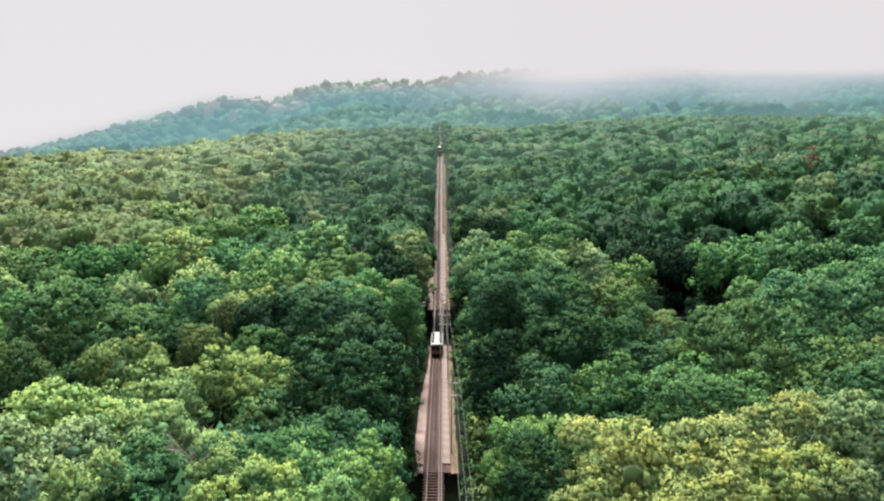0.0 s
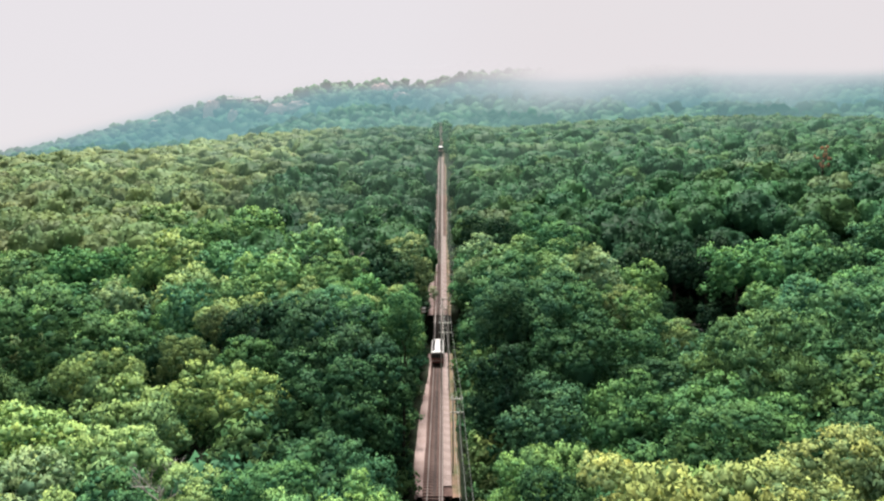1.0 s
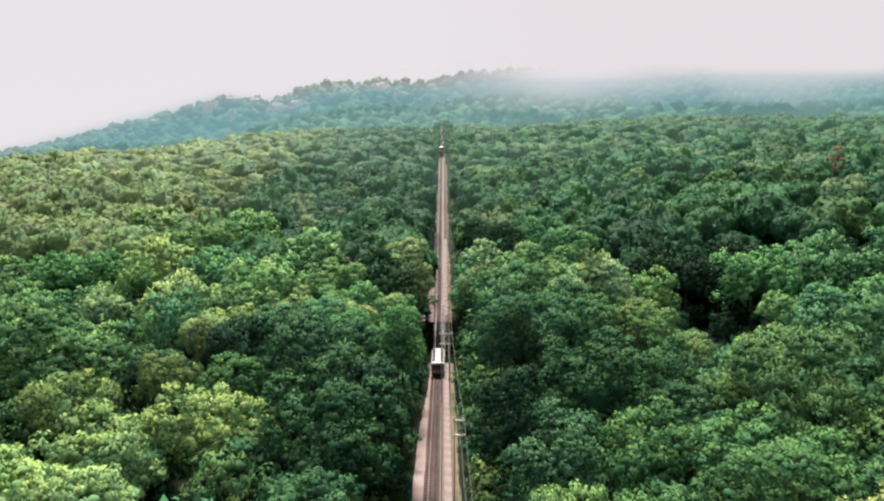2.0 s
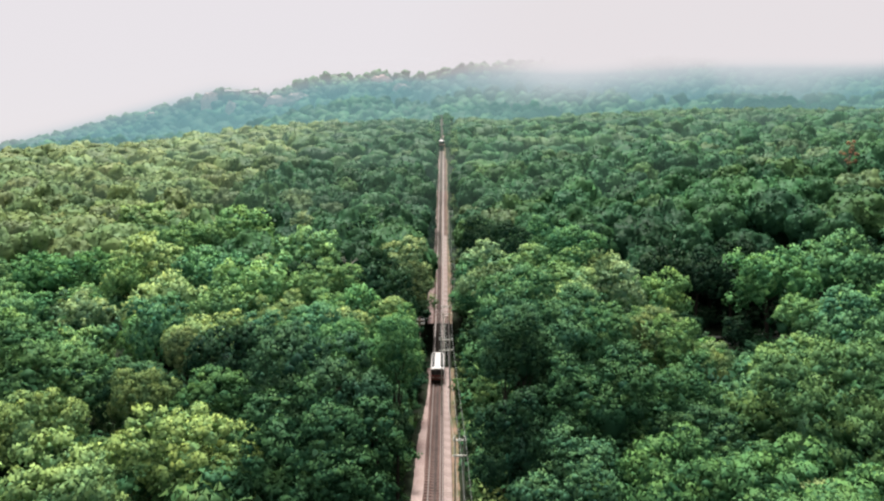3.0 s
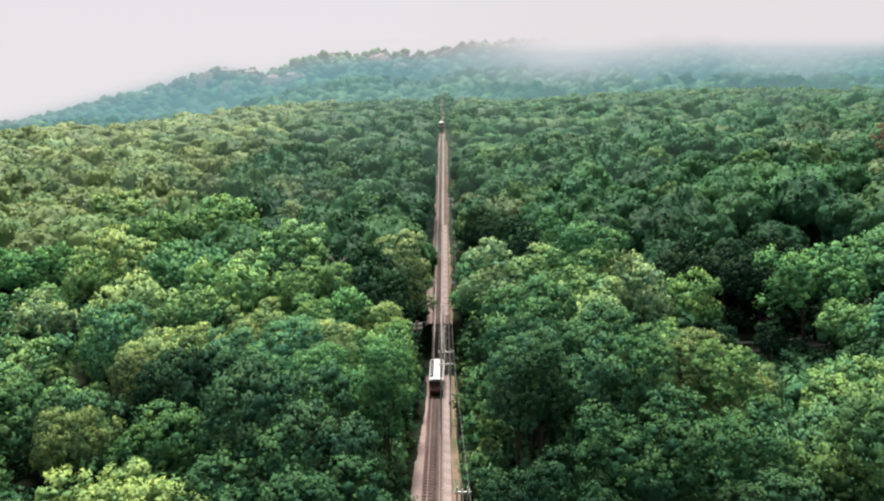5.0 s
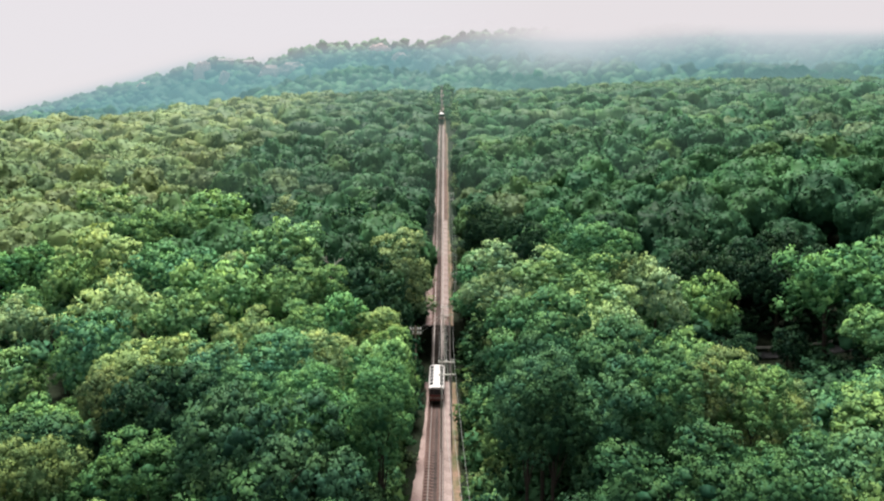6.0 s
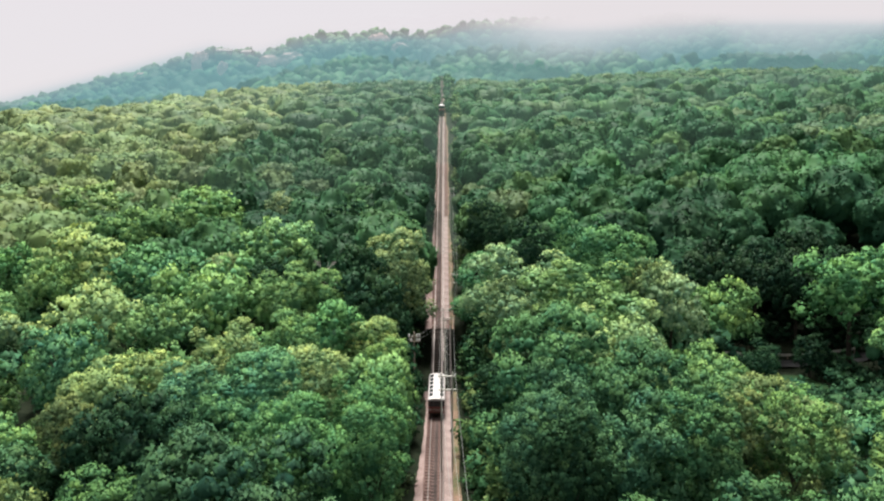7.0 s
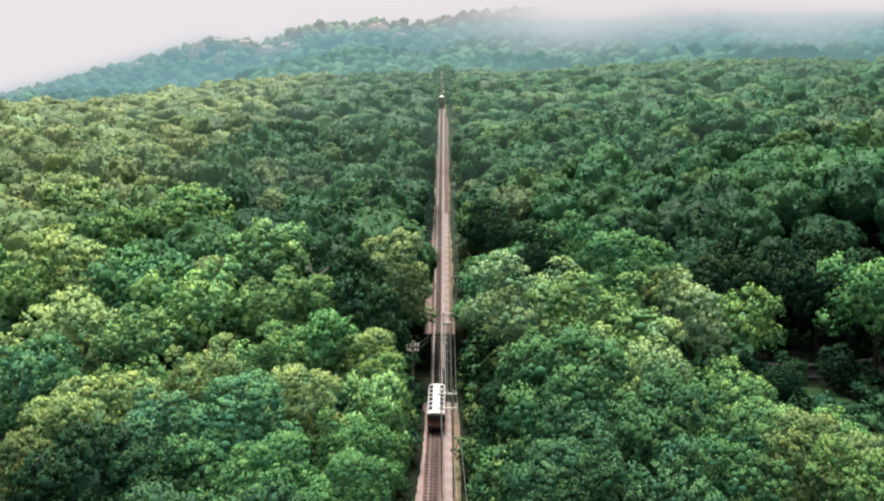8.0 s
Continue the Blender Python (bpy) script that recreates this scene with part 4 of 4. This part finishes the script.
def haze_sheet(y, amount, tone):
    """Blue haze put into a see-through glowing sheet; towards the ridge it takes on the colour of the sky behind."""
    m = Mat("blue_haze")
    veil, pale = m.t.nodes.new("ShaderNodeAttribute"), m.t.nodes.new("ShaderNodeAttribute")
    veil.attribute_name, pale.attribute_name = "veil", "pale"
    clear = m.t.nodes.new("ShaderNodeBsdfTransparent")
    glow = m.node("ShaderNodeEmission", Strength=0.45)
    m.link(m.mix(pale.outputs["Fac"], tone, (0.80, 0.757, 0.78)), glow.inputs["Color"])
    mixed = m.t.nodes.new("ShaderNodeMixShader")
    scale = m.t.nodes.new("ShaderNodeMath")
    scale.operation = "MULTIPLY"
    scale.inputs[1].default_value = amount
    m.link(veil.outputs["Fac"], scale.inputs[0])
    m.link(scale.outputs[0], mixed.inputs["Fac"])
    m.link(clear.outputs[0], mixed.inputs[1])
    m.link(glow.outputs[0], mixed.inputs[2])
    m.link(mixed.outputs[0], m.out.inputs["Surface"])
    n = 90
    xs = np.linspace(-0.75 * y, 0.75 * y, n)
    deep = y + y * 0.04 * np.sin(xs / (0.13 * y) + y)
    far_x = xs * 1100 / y
    rim = np.interp(far_x, RIDGE_X, RIDGE_Z)
    east = smooth(-20, 240, far_x)
    rim = rim * (1 - east) + np.minimum(rim, 206 + 0.05 * far_x) * east
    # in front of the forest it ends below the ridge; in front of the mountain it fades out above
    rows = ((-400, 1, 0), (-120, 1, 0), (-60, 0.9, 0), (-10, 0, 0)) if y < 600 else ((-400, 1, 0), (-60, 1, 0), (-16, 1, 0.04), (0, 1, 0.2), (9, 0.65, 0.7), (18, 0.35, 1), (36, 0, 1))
    V = np.concatenate([np.stack([xs, deep, np.maximum(42 + (rim + up - 42) * y / 1100, -20)], 1) for up, _, _ in rows])
    k = np.arange(n - 1)
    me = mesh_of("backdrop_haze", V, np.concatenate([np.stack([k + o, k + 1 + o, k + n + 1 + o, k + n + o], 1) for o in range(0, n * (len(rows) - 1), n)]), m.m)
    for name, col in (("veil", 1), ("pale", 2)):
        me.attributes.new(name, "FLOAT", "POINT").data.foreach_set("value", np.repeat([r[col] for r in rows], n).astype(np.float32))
    tagged(new("backdrop_haze", me), "thin glowing sheet imitating blue haze", "haze", kind="structure")


# glowing sheets put distance haze before the forest and the mountain
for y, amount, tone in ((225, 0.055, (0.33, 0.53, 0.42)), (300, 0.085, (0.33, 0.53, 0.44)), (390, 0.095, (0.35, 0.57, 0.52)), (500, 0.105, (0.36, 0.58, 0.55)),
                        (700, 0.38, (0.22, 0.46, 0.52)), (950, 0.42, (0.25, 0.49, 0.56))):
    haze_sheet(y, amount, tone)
mist_sheet("backdrop_cloud", 860, -100, 1000, 120, 420, (0.795, 0.75, 0.775), 0.0, 1.0, 130, 188, 0.012,
           "white low cloud hiding the mountain top", (-70, 150, 0.0), 0.05)


# ---- pale rock faces and houses high on the mountain ----
def rock_face(x, y, w, h):
    rng = random.Random(int(x))
    bm = bmesh.new()
    bmesh.ops.create_icosphere(bm, subdivisions=3, radius=1.0)
    for v in bm.verts:
        n = noise.noise(v.co * 2.3 + Vector((x, 0, 0))) * 0.35 + noise.noise(v.co * 6.0) * 0.12
        v.co = Vector((v.co.x * w, v.co.y * w * 0.35, v.co.z * h)) * (1 + n)
    ob = part("rock_face", bm, ROCK)
    ob.location = (x, y, float(ridge(x, y)) + 9)
    tagged(ob, "pale pinkish cliff among the mountain trees", "rock", "mountain rock faces")


for x, y, w, h in ((-338, 1065, 9, 17), (-300, 1040, 6, 12), (-240, 1055, 12, 9), (-205, 1030, 14, 8), (-92, 1080, 12, 9), (-60, 1050, 9, 7), (-420, 1060, 8, 6)):
    rock_face(x, y - 18, w * 1.35, h * 1.25)


def hill_house(x, y, w, turn):
    root = new("house")
    root.matrix_basis = pose(x, y, float(ridge(x, y)) + 6, 0, 0, turn)
    part("wall", boxes(((-w, -5, -6), (w, 5, 7)), bevel=0.1), PLASTER, root)
    bm = bmesh.new()
    pts = [bm.verts.new(p) for p in ((-w - 1, -6, 7), (w + 1, -6, 7), (w + 1, 6, 7), (-w - 1, 6, 7), (-w - 1, 0, 11), (w + 1, 0, 11))]
    for f in ((0, 1, 5, 4), (2, 3, 4, 5), (0, 4, 3), (1, 2, 5), (0, 3, 2, 1)):
        bm.faces.new([pts[i] for i in f])
    bmesh.ops.recalc_face_normals(bm, faces=bm.faces)
    part("roof", bm, PLASTER, root, "pale pitched roof")
    for k in range(3):
        cx = -w * 0.6 + w * 0.6 * k
        part("window", boxes(((cx - 0.8, -5.06, 1), (cx + 0.8, -4.98, 3.4))), GLASS, root)
    tagged(root, "small pale house on the mountain ridge", "house", "ridge houses")


hill_house(-318, 1092, 10, 8)
hill_house(-285, 1094, 7, -10)

# ---- the railway ----
TRACK_X, GAUGE = -1.1, 1.435
Y0, Y1 = -40.0, 466.0


def on_grade(y, dx=0.0, dz=0.0):
    return Vector((dx, y, rail_z(y) + dz))


def bed(x0, x1, lift, material, name, label, ragged, thick=0.45, widen=0.0):
    obs = []
    for a, b in ((Y0, DITCH_Y[0]), (DITCH_Y[1], HOLLOW_Y[0]), (HOLLOW_Y[1], Y1)):
        ob = strip(name, x0, x1, a, b, 1.0, lift, material, ragged, thick, widen)
        obs.append(tagged(ob, label, "track bed", kind="structure"))
    return obs


bed(-2.6, -1.5, -0.30, BALLAST, "gravel_shoulder", "pale pinkish gravel shoulder beside the track", 0.4, widen=0.9)
bed(-2.35, 1.1, -0.22, CINDER, "track_bed", "reddish-brown cinder bed under the railway track", 0.15)
bed(1.1, 2.05, -0.34, CLAY, "verge", "clay and grass verge beside the railway", 0.6)
bed(TRACK_X - 0.2, TRACK_X + 0.3, -0.15, OILED, "oiled_strip", "dark oil-stained strip between the rails", 0.1, 0.1)

railway = new("railway")
tagged(railway, "single incline railway track with rusty rails and timber ties", "railway track")


def rail(name, x, label):
    """A rail with foot, web and head, swept along the grade."""
    prof = ((-0.075, 0.0), (0.075, 0.0), (0.02, 0.03), (0.02, 0.10), (0.045, 0.11), (0.045, 0.15), (-0.045, 0.15), (-0.045, 0.11), (-0.02, 0.10), (-0.02, 0.03))
    bm = bmesh.new()
    rows = []
    for y in sorted(set(list(TRACK_Y[2:-2]) + list(range(int(Y0), int(Y1), 4)))):
        if Y0 <= y <= Y1:
            rows.append([bm.verts.new((x + a, y, rail_z(y) - 0.12 + b)) for a, b in prof])
    for r, s in zip(rows, rows[1:]):
        for k in range(len(prof)):
            bm.faces.new((r[k], r[(k + 1) % 10], s[(k + 1) % 10], s[k]))
    bm.faces.new(rows[0]), bm.faces.new(rows[-1])
    bmesh.ops.recalc_face_normals(bm, faces=bm.faces)
    return part(name, bm, STEEL, railway, label)


rail("rail", TRACK_X - GAUGE / 2, "worn steel rail")
rail("rail", TRACK_X + GAUGE / 2, "worn steel rail")
rail("rail", TRACK_X + GAUGE / 2 + 0.32, "third steel rail")

# haulage cable between the rails
bm = bmesh.new()
for y in range(int(Y0), int(Y1) - 8, 8):
    rod(bm, on_grade(y, TRACK_X + 0.1, 0.02), on_grade(y + 8, TRACK_X + 0.1, 0.02), 0.03, sides=5)
part("haulage_cable", bm, DARK_STEEL, railway, "greasy steel haulage cable")

# ---- the bridge over the hollow ----
bridge = new("railway_bridge")
tagged(bridge, "dark steel girder bridge carrying the track over a hollow", "bridge")
ya, yb = HOLLOW_Y[0] - 1.0, HOLLOW_Y[1] + 1.0
for gx in (TRACK_X - 0.95, TRACK_X + 0.95, 1.2):
    bm = bmesh.new()
    for dz, w, h in ((-0.34, 0.34, 0.05), (-0.85, 0.06, 1.0), (-1.35, 0.34, 0.05)):
        a, b = on_grade(ya, gx, dz), on_grade(yb, gx, dz)
        n = 6
        for k in range(n):
            p, q = a.lerp(b, k / n), a.lerp(b, (k + 1) / n)
            m = Matrix.LocRotScale((p + q) / 2, (q - p).to_track_quat("Y", "Z"), (w, (q - p).length, h))
            bmesh.ops.create_cube(bm, size=1.0, matrix=m)
    part("girder", bm, DARK_STEEL, bridge)
for k in range(9):
    y = ya + (yb - ya) * k / 8
    bm = bmesh.new()
    rod(bm, on_grade(y, TRACK_X - 0.95, -0.9), on_grade(y, 1.2, -0.9), 0.07, sides=6)
    part("cross_brace", bm, DARK_STEEL, bridge)
for y in (ya, yb):
    z = rail_z(y)
    part("abutment", boxes(((-2.5, y - 0.6, z - HOLLOW - 2), (1.4, y + 0.6, z - 1.42)), bevel=0.05), CONCRETE, bridge, "stained concrete abutment")
# handrail on the east side
bm = bmesh.new()
for k in range(13):
    y = ya + (yb - ya) * k / 12
    rod(bm, on_grade(y, 1.2, -0.3), on_grade(y, 1.2, 1.05), 0.035)
    if k:
        for dz in (0.55, 1.05):
            rod(bm, on_grade(y - (yb - ya) / 12, 1.2, dz), on_grade(y, 1.2, dz), 0.03)
part("handrail", bm, DARK_STEEL, bridge, "dark tubular handrail")

# lattice railing between track and walkway
bm = bmesh.new()
for k in range(14):
    p, q = ya + (yb - ya) * k / 14, ya + (yb - ya) * (k + 1) / 14
    rod(bm, on_grade(p, 0.25, -0.3), on_grade(p, 0.25, 1.1), 0.04)
    rod(bm, on_grade(p, 0.25, 1.1), on_grade(q, 0.25, 1.1), 0.04)
    rod(bm, on_grade(p, 0.25, -0.2), on_grade(q, 0.25, 1.1), 0.03)
part("lattice_railing", bm, GALVANISED, bridge, "light steel lattice railing")

trestle = new("railway_trestle")
tagged(trestle, "low timber trestle carrying the track over a dark ditch", "trestle")
for gx in (TRACK_X - 0.9, TRACK_X + 0.9):
    bm = bmesh.new()
    rod(bm, on_grade(DITCH_Y[0] - 1, gx, -0.5), on_grade(DITCH_Y[1] + 1, gx, -0.5), 0.2, sides=6)
    part("stringer", bm, TIE, trestle)
    for k in range(5):
        y = DITCH_Y[0] + 2 + 4 * k
        bm = bmesh.new()
        rod(bm, (gx * 1.15, y, base_z(gx, y) - 0.5), (gx, y, rail_z(y) - 0.55), 0.15, sides=7)
        part("post", bm, TIE, trestle)

# ---- pipe along the walkway ----
bm = bmesh.new()
y = 130.0
while y < 157:
    rod(bm, on_grade(y, 1.12, 0.22), on_grade(min(y + 3, 157.5), 1.12, 0.22), 0.07, sides=8)
    rod(bm, on_grade(y + 1, 1.12, -0.5), on_grade(y + 1, 1.12, 0.2), 0.04)
    y += 3
pipe = part("cable_pipe", bm, DARK_STEEL)
tagged(pipe, "black steel pipe on short posts beside the walkway", "pipe")


# ---- pole frames and overhead lines ----
def pole_frame(x0, x1, y, top, lattice):
    """A tall frame of two posts with crossarms, braces and insulators."""
    root = new("pole_frame")
    root.location = ((x0 + x1) / 2, y, 0)
    c = (x0 + x1) / 2
    half = (x1 - x0) / 2
    za, zb = base_z(x0, y) - 0.5, base_z(x1, y) - 0.5
    post = 0.62 * half
    for s, z in ((-1, za), (1, zb)):
        bm = bmesh.new()
        rod(bm, (s * post, 0, z), (s * post, 0, top + 0.5), 0.10, 0.07, 8)
        part("post", bm, GALVANISED, root)
    for dz in (0.0, -1.7):
        part("crossarm", boxes(((-half, -0.07, top + dz - 0.08), (half, 0.07, top + dz + 0.08)), bevel=0.01), GALVANISED, root)
    if lattice:
        bm = bmesh.new()
        z, s = top - 1.8, 1
        while z > za + 4:
            rod(bm, (-s * post, 0, z), (s * post, 0, z - 1.5), 0.04, sides=4)
            z, s = z - 1.5, -s
        part("lattice", bm, GALVANISED, root, "zigzag steel lattice between the posts")
    for k in range(3):
        x = -half + 0.12 + (2 * half - 0.24) * k / 2
        bm = bmesh.new()
        rod(bm, (x, 0, top + 0.08), (x, 0, top + 0.2), 0.05, sides=8)
        rod(bm, (x, 0, top + 0.2), (x, 0, top + 0.34), 0.09, 0.05, 8)
        part("insulator", bm, PORCELAIN, root, "pale porcelain insulator")
    tagged(root, "tall galvanised pole frame with crossarms beside the track", "utility pole", "pole frames")
    return [Vector((c - half + 0.12 + (2 * half - 0.24) * k / 2, y, top + 0.34)) for k in range(3)]


def line(a, b, sag, parent_label="overhead wire hanging between pole frames"):
    bm = bmesh.new()
    n = 12
    pts = [a.lerp(b, k / n) - Vector((0, 0, sag * 4 * (k / n) * (1 - k / n))) for k in range(n + 1)]
    for p, q in zip(pts, pts[1:]):
        rod(bm, p, q, 0.018, sides=4)
    tagged(part("overhead_wire", bm, WIRE), parent_label, "wire", "overhead wires")


frames = [pole_frame(1.9, 3.3, 38, 13.5, False), pole_frame(1.0, 2.5, 93, 17.6, False), pole_frame(-0.7, 1.5, 130, 20.8, False),
          pole_frame(-0.6, 1.9, 179, 18.2, True), pole_frame(1.4, 2.9, 191, 23.0, False), pole_frame(1.4, 2.9, 240, 38.5, False)]
for f, g in zip(frames, frames[1:]):
    for a, b in zip(f, g):
        line(a, b, (b - a).length * 0.012)

# the pole on the west side, its arm carrying lines across the track
wp = new("utility_pole")
wp.location = (-4.6, 153.0, 0)
bm = bmesh.new()
rod(bm, (0, 0, base_z(-4.6, 153) - 0.5), (0, 0, 20.4), 0.17, 0.11, 8)
part("post", bm, POLE, wp)
for z in (19.7, 19.0):
    part("crossarm", boxes(((-0.9, -0.07, z - 0.07), (0.9, 0.07, z + 0.07)), bevel=0.01), POLE, wp)
    for x in (-0.8, -0.4, 0.4, 0.8):
        bm = bmesh.new()
        rod(bm, (x, 0, z + 0.07), (x, 0, z + 0.44), 0.15, 0.10, 8)
        part("insulator", bm, PORCELAIN, wp, "pale porcelain insulator")
tagged(wp, "timber utility pole with insulators beside the track", "utility pole")
for z in (20.0, 19.3):
    line(Vector((-3.8, 153.0, z)), Vector((1.2, 179.0, z - 1.2)), 0.5, "overhead wire crossing above the track")


# ---- the railcar ----
def railcar():
    """An incline railcar: dark red body, many windows, cream roof with two rows of roof windows."""
    root = new("railcar")
    L, W, H = 10.4, 2.4, 3.0
    hw, hl = W / 2, L / 2
    body = part("body", boxes(((-hw, -hl, 0.55), (hw, hl, 1.55)), bevel=0.06), MAROON, root)
    part("window_band", boxes(((-hw + 0.04, -hl + 0.04, 1.55), (hw - 0.04, hl - 0.04, 2.55)), bevel=0.03), BLACK, root, "black window surround")
    for s in (-1, 1):
        for k in range(7):
            y = -hl + 0.75 + k * (L - 1.5) / 6
            part("side_window", boxes(((s * (hw - 0.02) - 0.02, y - 0.5, 1.66), (s * (hw - 0.02) + 0.02, y + 0.5, 2.42)), bevel=0.01), GLASS, root)
        for x in (-0.82, 0.0, 0.82):
            part("end_window", boxes(((x - 0.36, s * (hl - 0.02) - 0.02, 1.62), (x + 0.36, s * (hl - 0.02) + 0.02, 2.44)), bevel=0.01), GLASS, root)
        for x in (-0.9, 0.9):
            bm = bmesh.new()
            rod(bm, (x, s * hl, 1.12), (x, s * (hl + 0.06), 1.12), 0.11, 0.09, 10)
            part("lamp", bm, LAMP, root, "round white lamp")
        part("bumper", boxes(((-1.0, s * hl - 0.1, 0.42), (1.0, s * hl + 0.16, 0.6)), bevel=0.03), DARK_STEEL, root)
        bm = bmesh.new()
        for z in (1.15, 0.95):
            rod(bm, (-1.22, s * (hl + 0.05), z), (1.22, s * (hl + 0.05), z), 0.025)
        part("grab_rail", bm, GALVANISED, root, "bright metal rail")
    # arched roof
    bm = bmesh.new()
    prof = [(-hw - 0.06, 2.52), (-hw - 0.06, 2.64), (-hw + 0.12, 2.84), (-0.6, 2.97), (0.0, 3.0), (0.6, 2.97), (hw - 0.12, 2.84), (hw + 0.06, 2.64), (hw + 0.06, 2.52)]
    rows = []
    for y, k in ((-hl - 0.12, 0.96), (-hl + 0.1, 1.0), (hl - 0.1, 1.0), (hl + 0.12, 0.96)):
        rows.append([bm.verts.new((x * k, y, 2.52 + (z - 2.52) * (k if k == 1 else 0.75))) for x, z in prof])
    for r, q in zip(rows, rows[1:]):
        for i in range(len(prof)):
            j = (i + 1) % len(prof)
            bm.faces.new((r[i], r[j], q[j], q[i]))
    bm.faces.new(rows[0]), bm.faces.new(rows[-1])
    bmesh.ops.recalc_face_normals(bm, faces=bm.faces)
    roof = part("roof", bm, CREAM, root, "cream painted arched roof")
    for s in (-1, 1):
        for k in range(6):
            y = -hl + 1.35 + k * (L - 2.7) / 5
            p = boxes(((-0.27, -0.55, -0.02), (0.27, 0.55, 0.05)), bevel=0.02)
            p.transform(pose(s * 0.78, y, 2.925, 0, s * 14, 0))
            part("roof_window", p, GLASS, roof, "dark roof window")
    part("underframe", boxes(((-0.9, -hl + 0.3, 0.3), (0.9, hl - 0.3, 0.56)), bevel=0.02), DARK_STEEL, root)
    for s in (-1, 1):
        for y in (-2.9, 2.9):
            bm = bmesh.new()
            rod(bm, (s * 0.66, y, 0.33), (s * 0.80, y, 0.33), 0.36, sides=16)
            part("wheel", bm, DARK_STEEL, root)
    return tagged(root, "maroon incline railcar with cream roof on the track", "railcar")


def stand_on_track(y, dx=TRACK_X):
    a, b = rail_z(y - 3), rail_z(y + 3)
    return pose(dx, y, (a + b) / 2 + 0.03, math.degrees(math.atan2(b - a, 6)), 0, 0)


car = railcar()
car.matrix_basis = stand_on_track(152.5)
far_car = copy_thing(car, stand_on_track(359.0) @ pose(0, 0, 0.45, -9))
tagged(far_car, "maroon incline railcar with cream roof far up the track", "railcar")

# ---- the road and clearing among the trees ----
def patch(name, x0, x1, y0, y1, lift, material, label):
    xs, ys = np.linspace(x0, x1, 24), np.linspace(y0, y1, 14)
    X, Y = np.meshgrid(xs, ys)
    V = np.stack([X, Y, ground(X, Y) + lift], -1).reshape(-1, 3)
    n = len(xs)
    j, i = np.meshgrid(np.arange(len(ys) - 1), np.arange(n - 1), indexing="ij")
    a = (j * n + i).ravel()
    tagged(new(name, mesh_of(name, V, np.stack([a, a + 1, a + n + 1, a + n], 1), material, True)), label, name, kind="structure")


patch("road", 28, 75, 151.5, 155.5, 0.25, TARMAC, "narrow grey tarmac road passing under the trees")
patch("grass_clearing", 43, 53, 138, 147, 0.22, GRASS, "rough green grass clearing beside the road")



def guard_rail(x0, x1, y):
    """A roadside rail on short posts."""
    root = new("guard_rail")
    n = 9
    xs = [x0 + (x1 - x0) * k / n for k in range(n + 1)]
    bm = bmesh.new()
    for a, b in zip(xs, xs[1:]):
        za, zb = base_z(a, y), base_z(b, y)
        for dz, r in ((0.88, 0.06), (0.74, 0.08), (0.60, 0.06)):
            rod(bm, (a, y, za + dz), (b, y, zb + dz), r, sides=6)
    part("rail", bm, GALVANISED, root, "pale steel rail")
    for a in xs:
        z = base_z(a, y)
        part("post", boxes(((a - 0.07, y + 0.08, z - 0.4), (a + 0.07, y + 0.24, z + 0.95)), bevel=0.01), POLE, root)
    tagged(root, "pale steel guard rail along the forest road", "guard rail")


guard_rail(42, 66, 156.6)

# ---- ties and walkway slabs, piece by piece ----
tie_mesh = bpy.data.meshes.new("tie")
tb = boxes(((-1.28, -0.12, -0.36), (1.28, 0.12, -0.17)), bevel=0.015)
tb.to_mesh(tie_mesh)
tb.free()
tie_mesh.materials.append(TIE)
# ties on the bridge: same shape, darker timber
bridge_tie_mesh = tie_mesh.copy()
bridge_tie_mesh.materials[0] = BRIDGE_TIE
for k in range(298):
    y = 68 + k * 0.82
    ob = new("tie", bridge_tie_mesh if HOLLOW_Y[0] - 1 < y < HOLLOW_Y[1] + 1 else tie_mesh)
    ob.parent = railway
    ob.matrix_basis = pose(TRACK_X + 0.08 + random.uniform(-0.06, 0.06), y, rail_z(y), math.degrees(math.atan((rail_z(y + 1) - rail_z(y - 1)) / 2)), 0, random.uniform(-1, 1))

walkway = tagged(new("walkway"), "pale concrete slab walkway beside the railway track", "walkway")
slab_mesh = bpy.data.meshes.new("slab")
sb = boxes(((-0.5, -1.494, -0.3), (0.5, 1.494, 0.0)), bevel=0.014)
sb.to_mesh(slab_mesh)
sb.free()
slab_mesh.materials.append(CONCRETE)
y = 60.0
while y < 242:
    if not HOLLOW_Y[0] - 1.6 < y < HOLLOW_Y[1] + 1.6 and y > DITCH_Y[1] + 1.6:
        ob = new("slab", slab_mesh)
        ob.parent = walkway
        ob.matrix_basis = pose(0.56, y, rail_z(y) - 0.04 + random.uniform(-0.006, 0.006), math.degrees(math.atan((rail_z(y + 1) - rail_z(y - 1)) / 2)), 0, random.uniform(-0.1, 0.1))
    y += 3.0
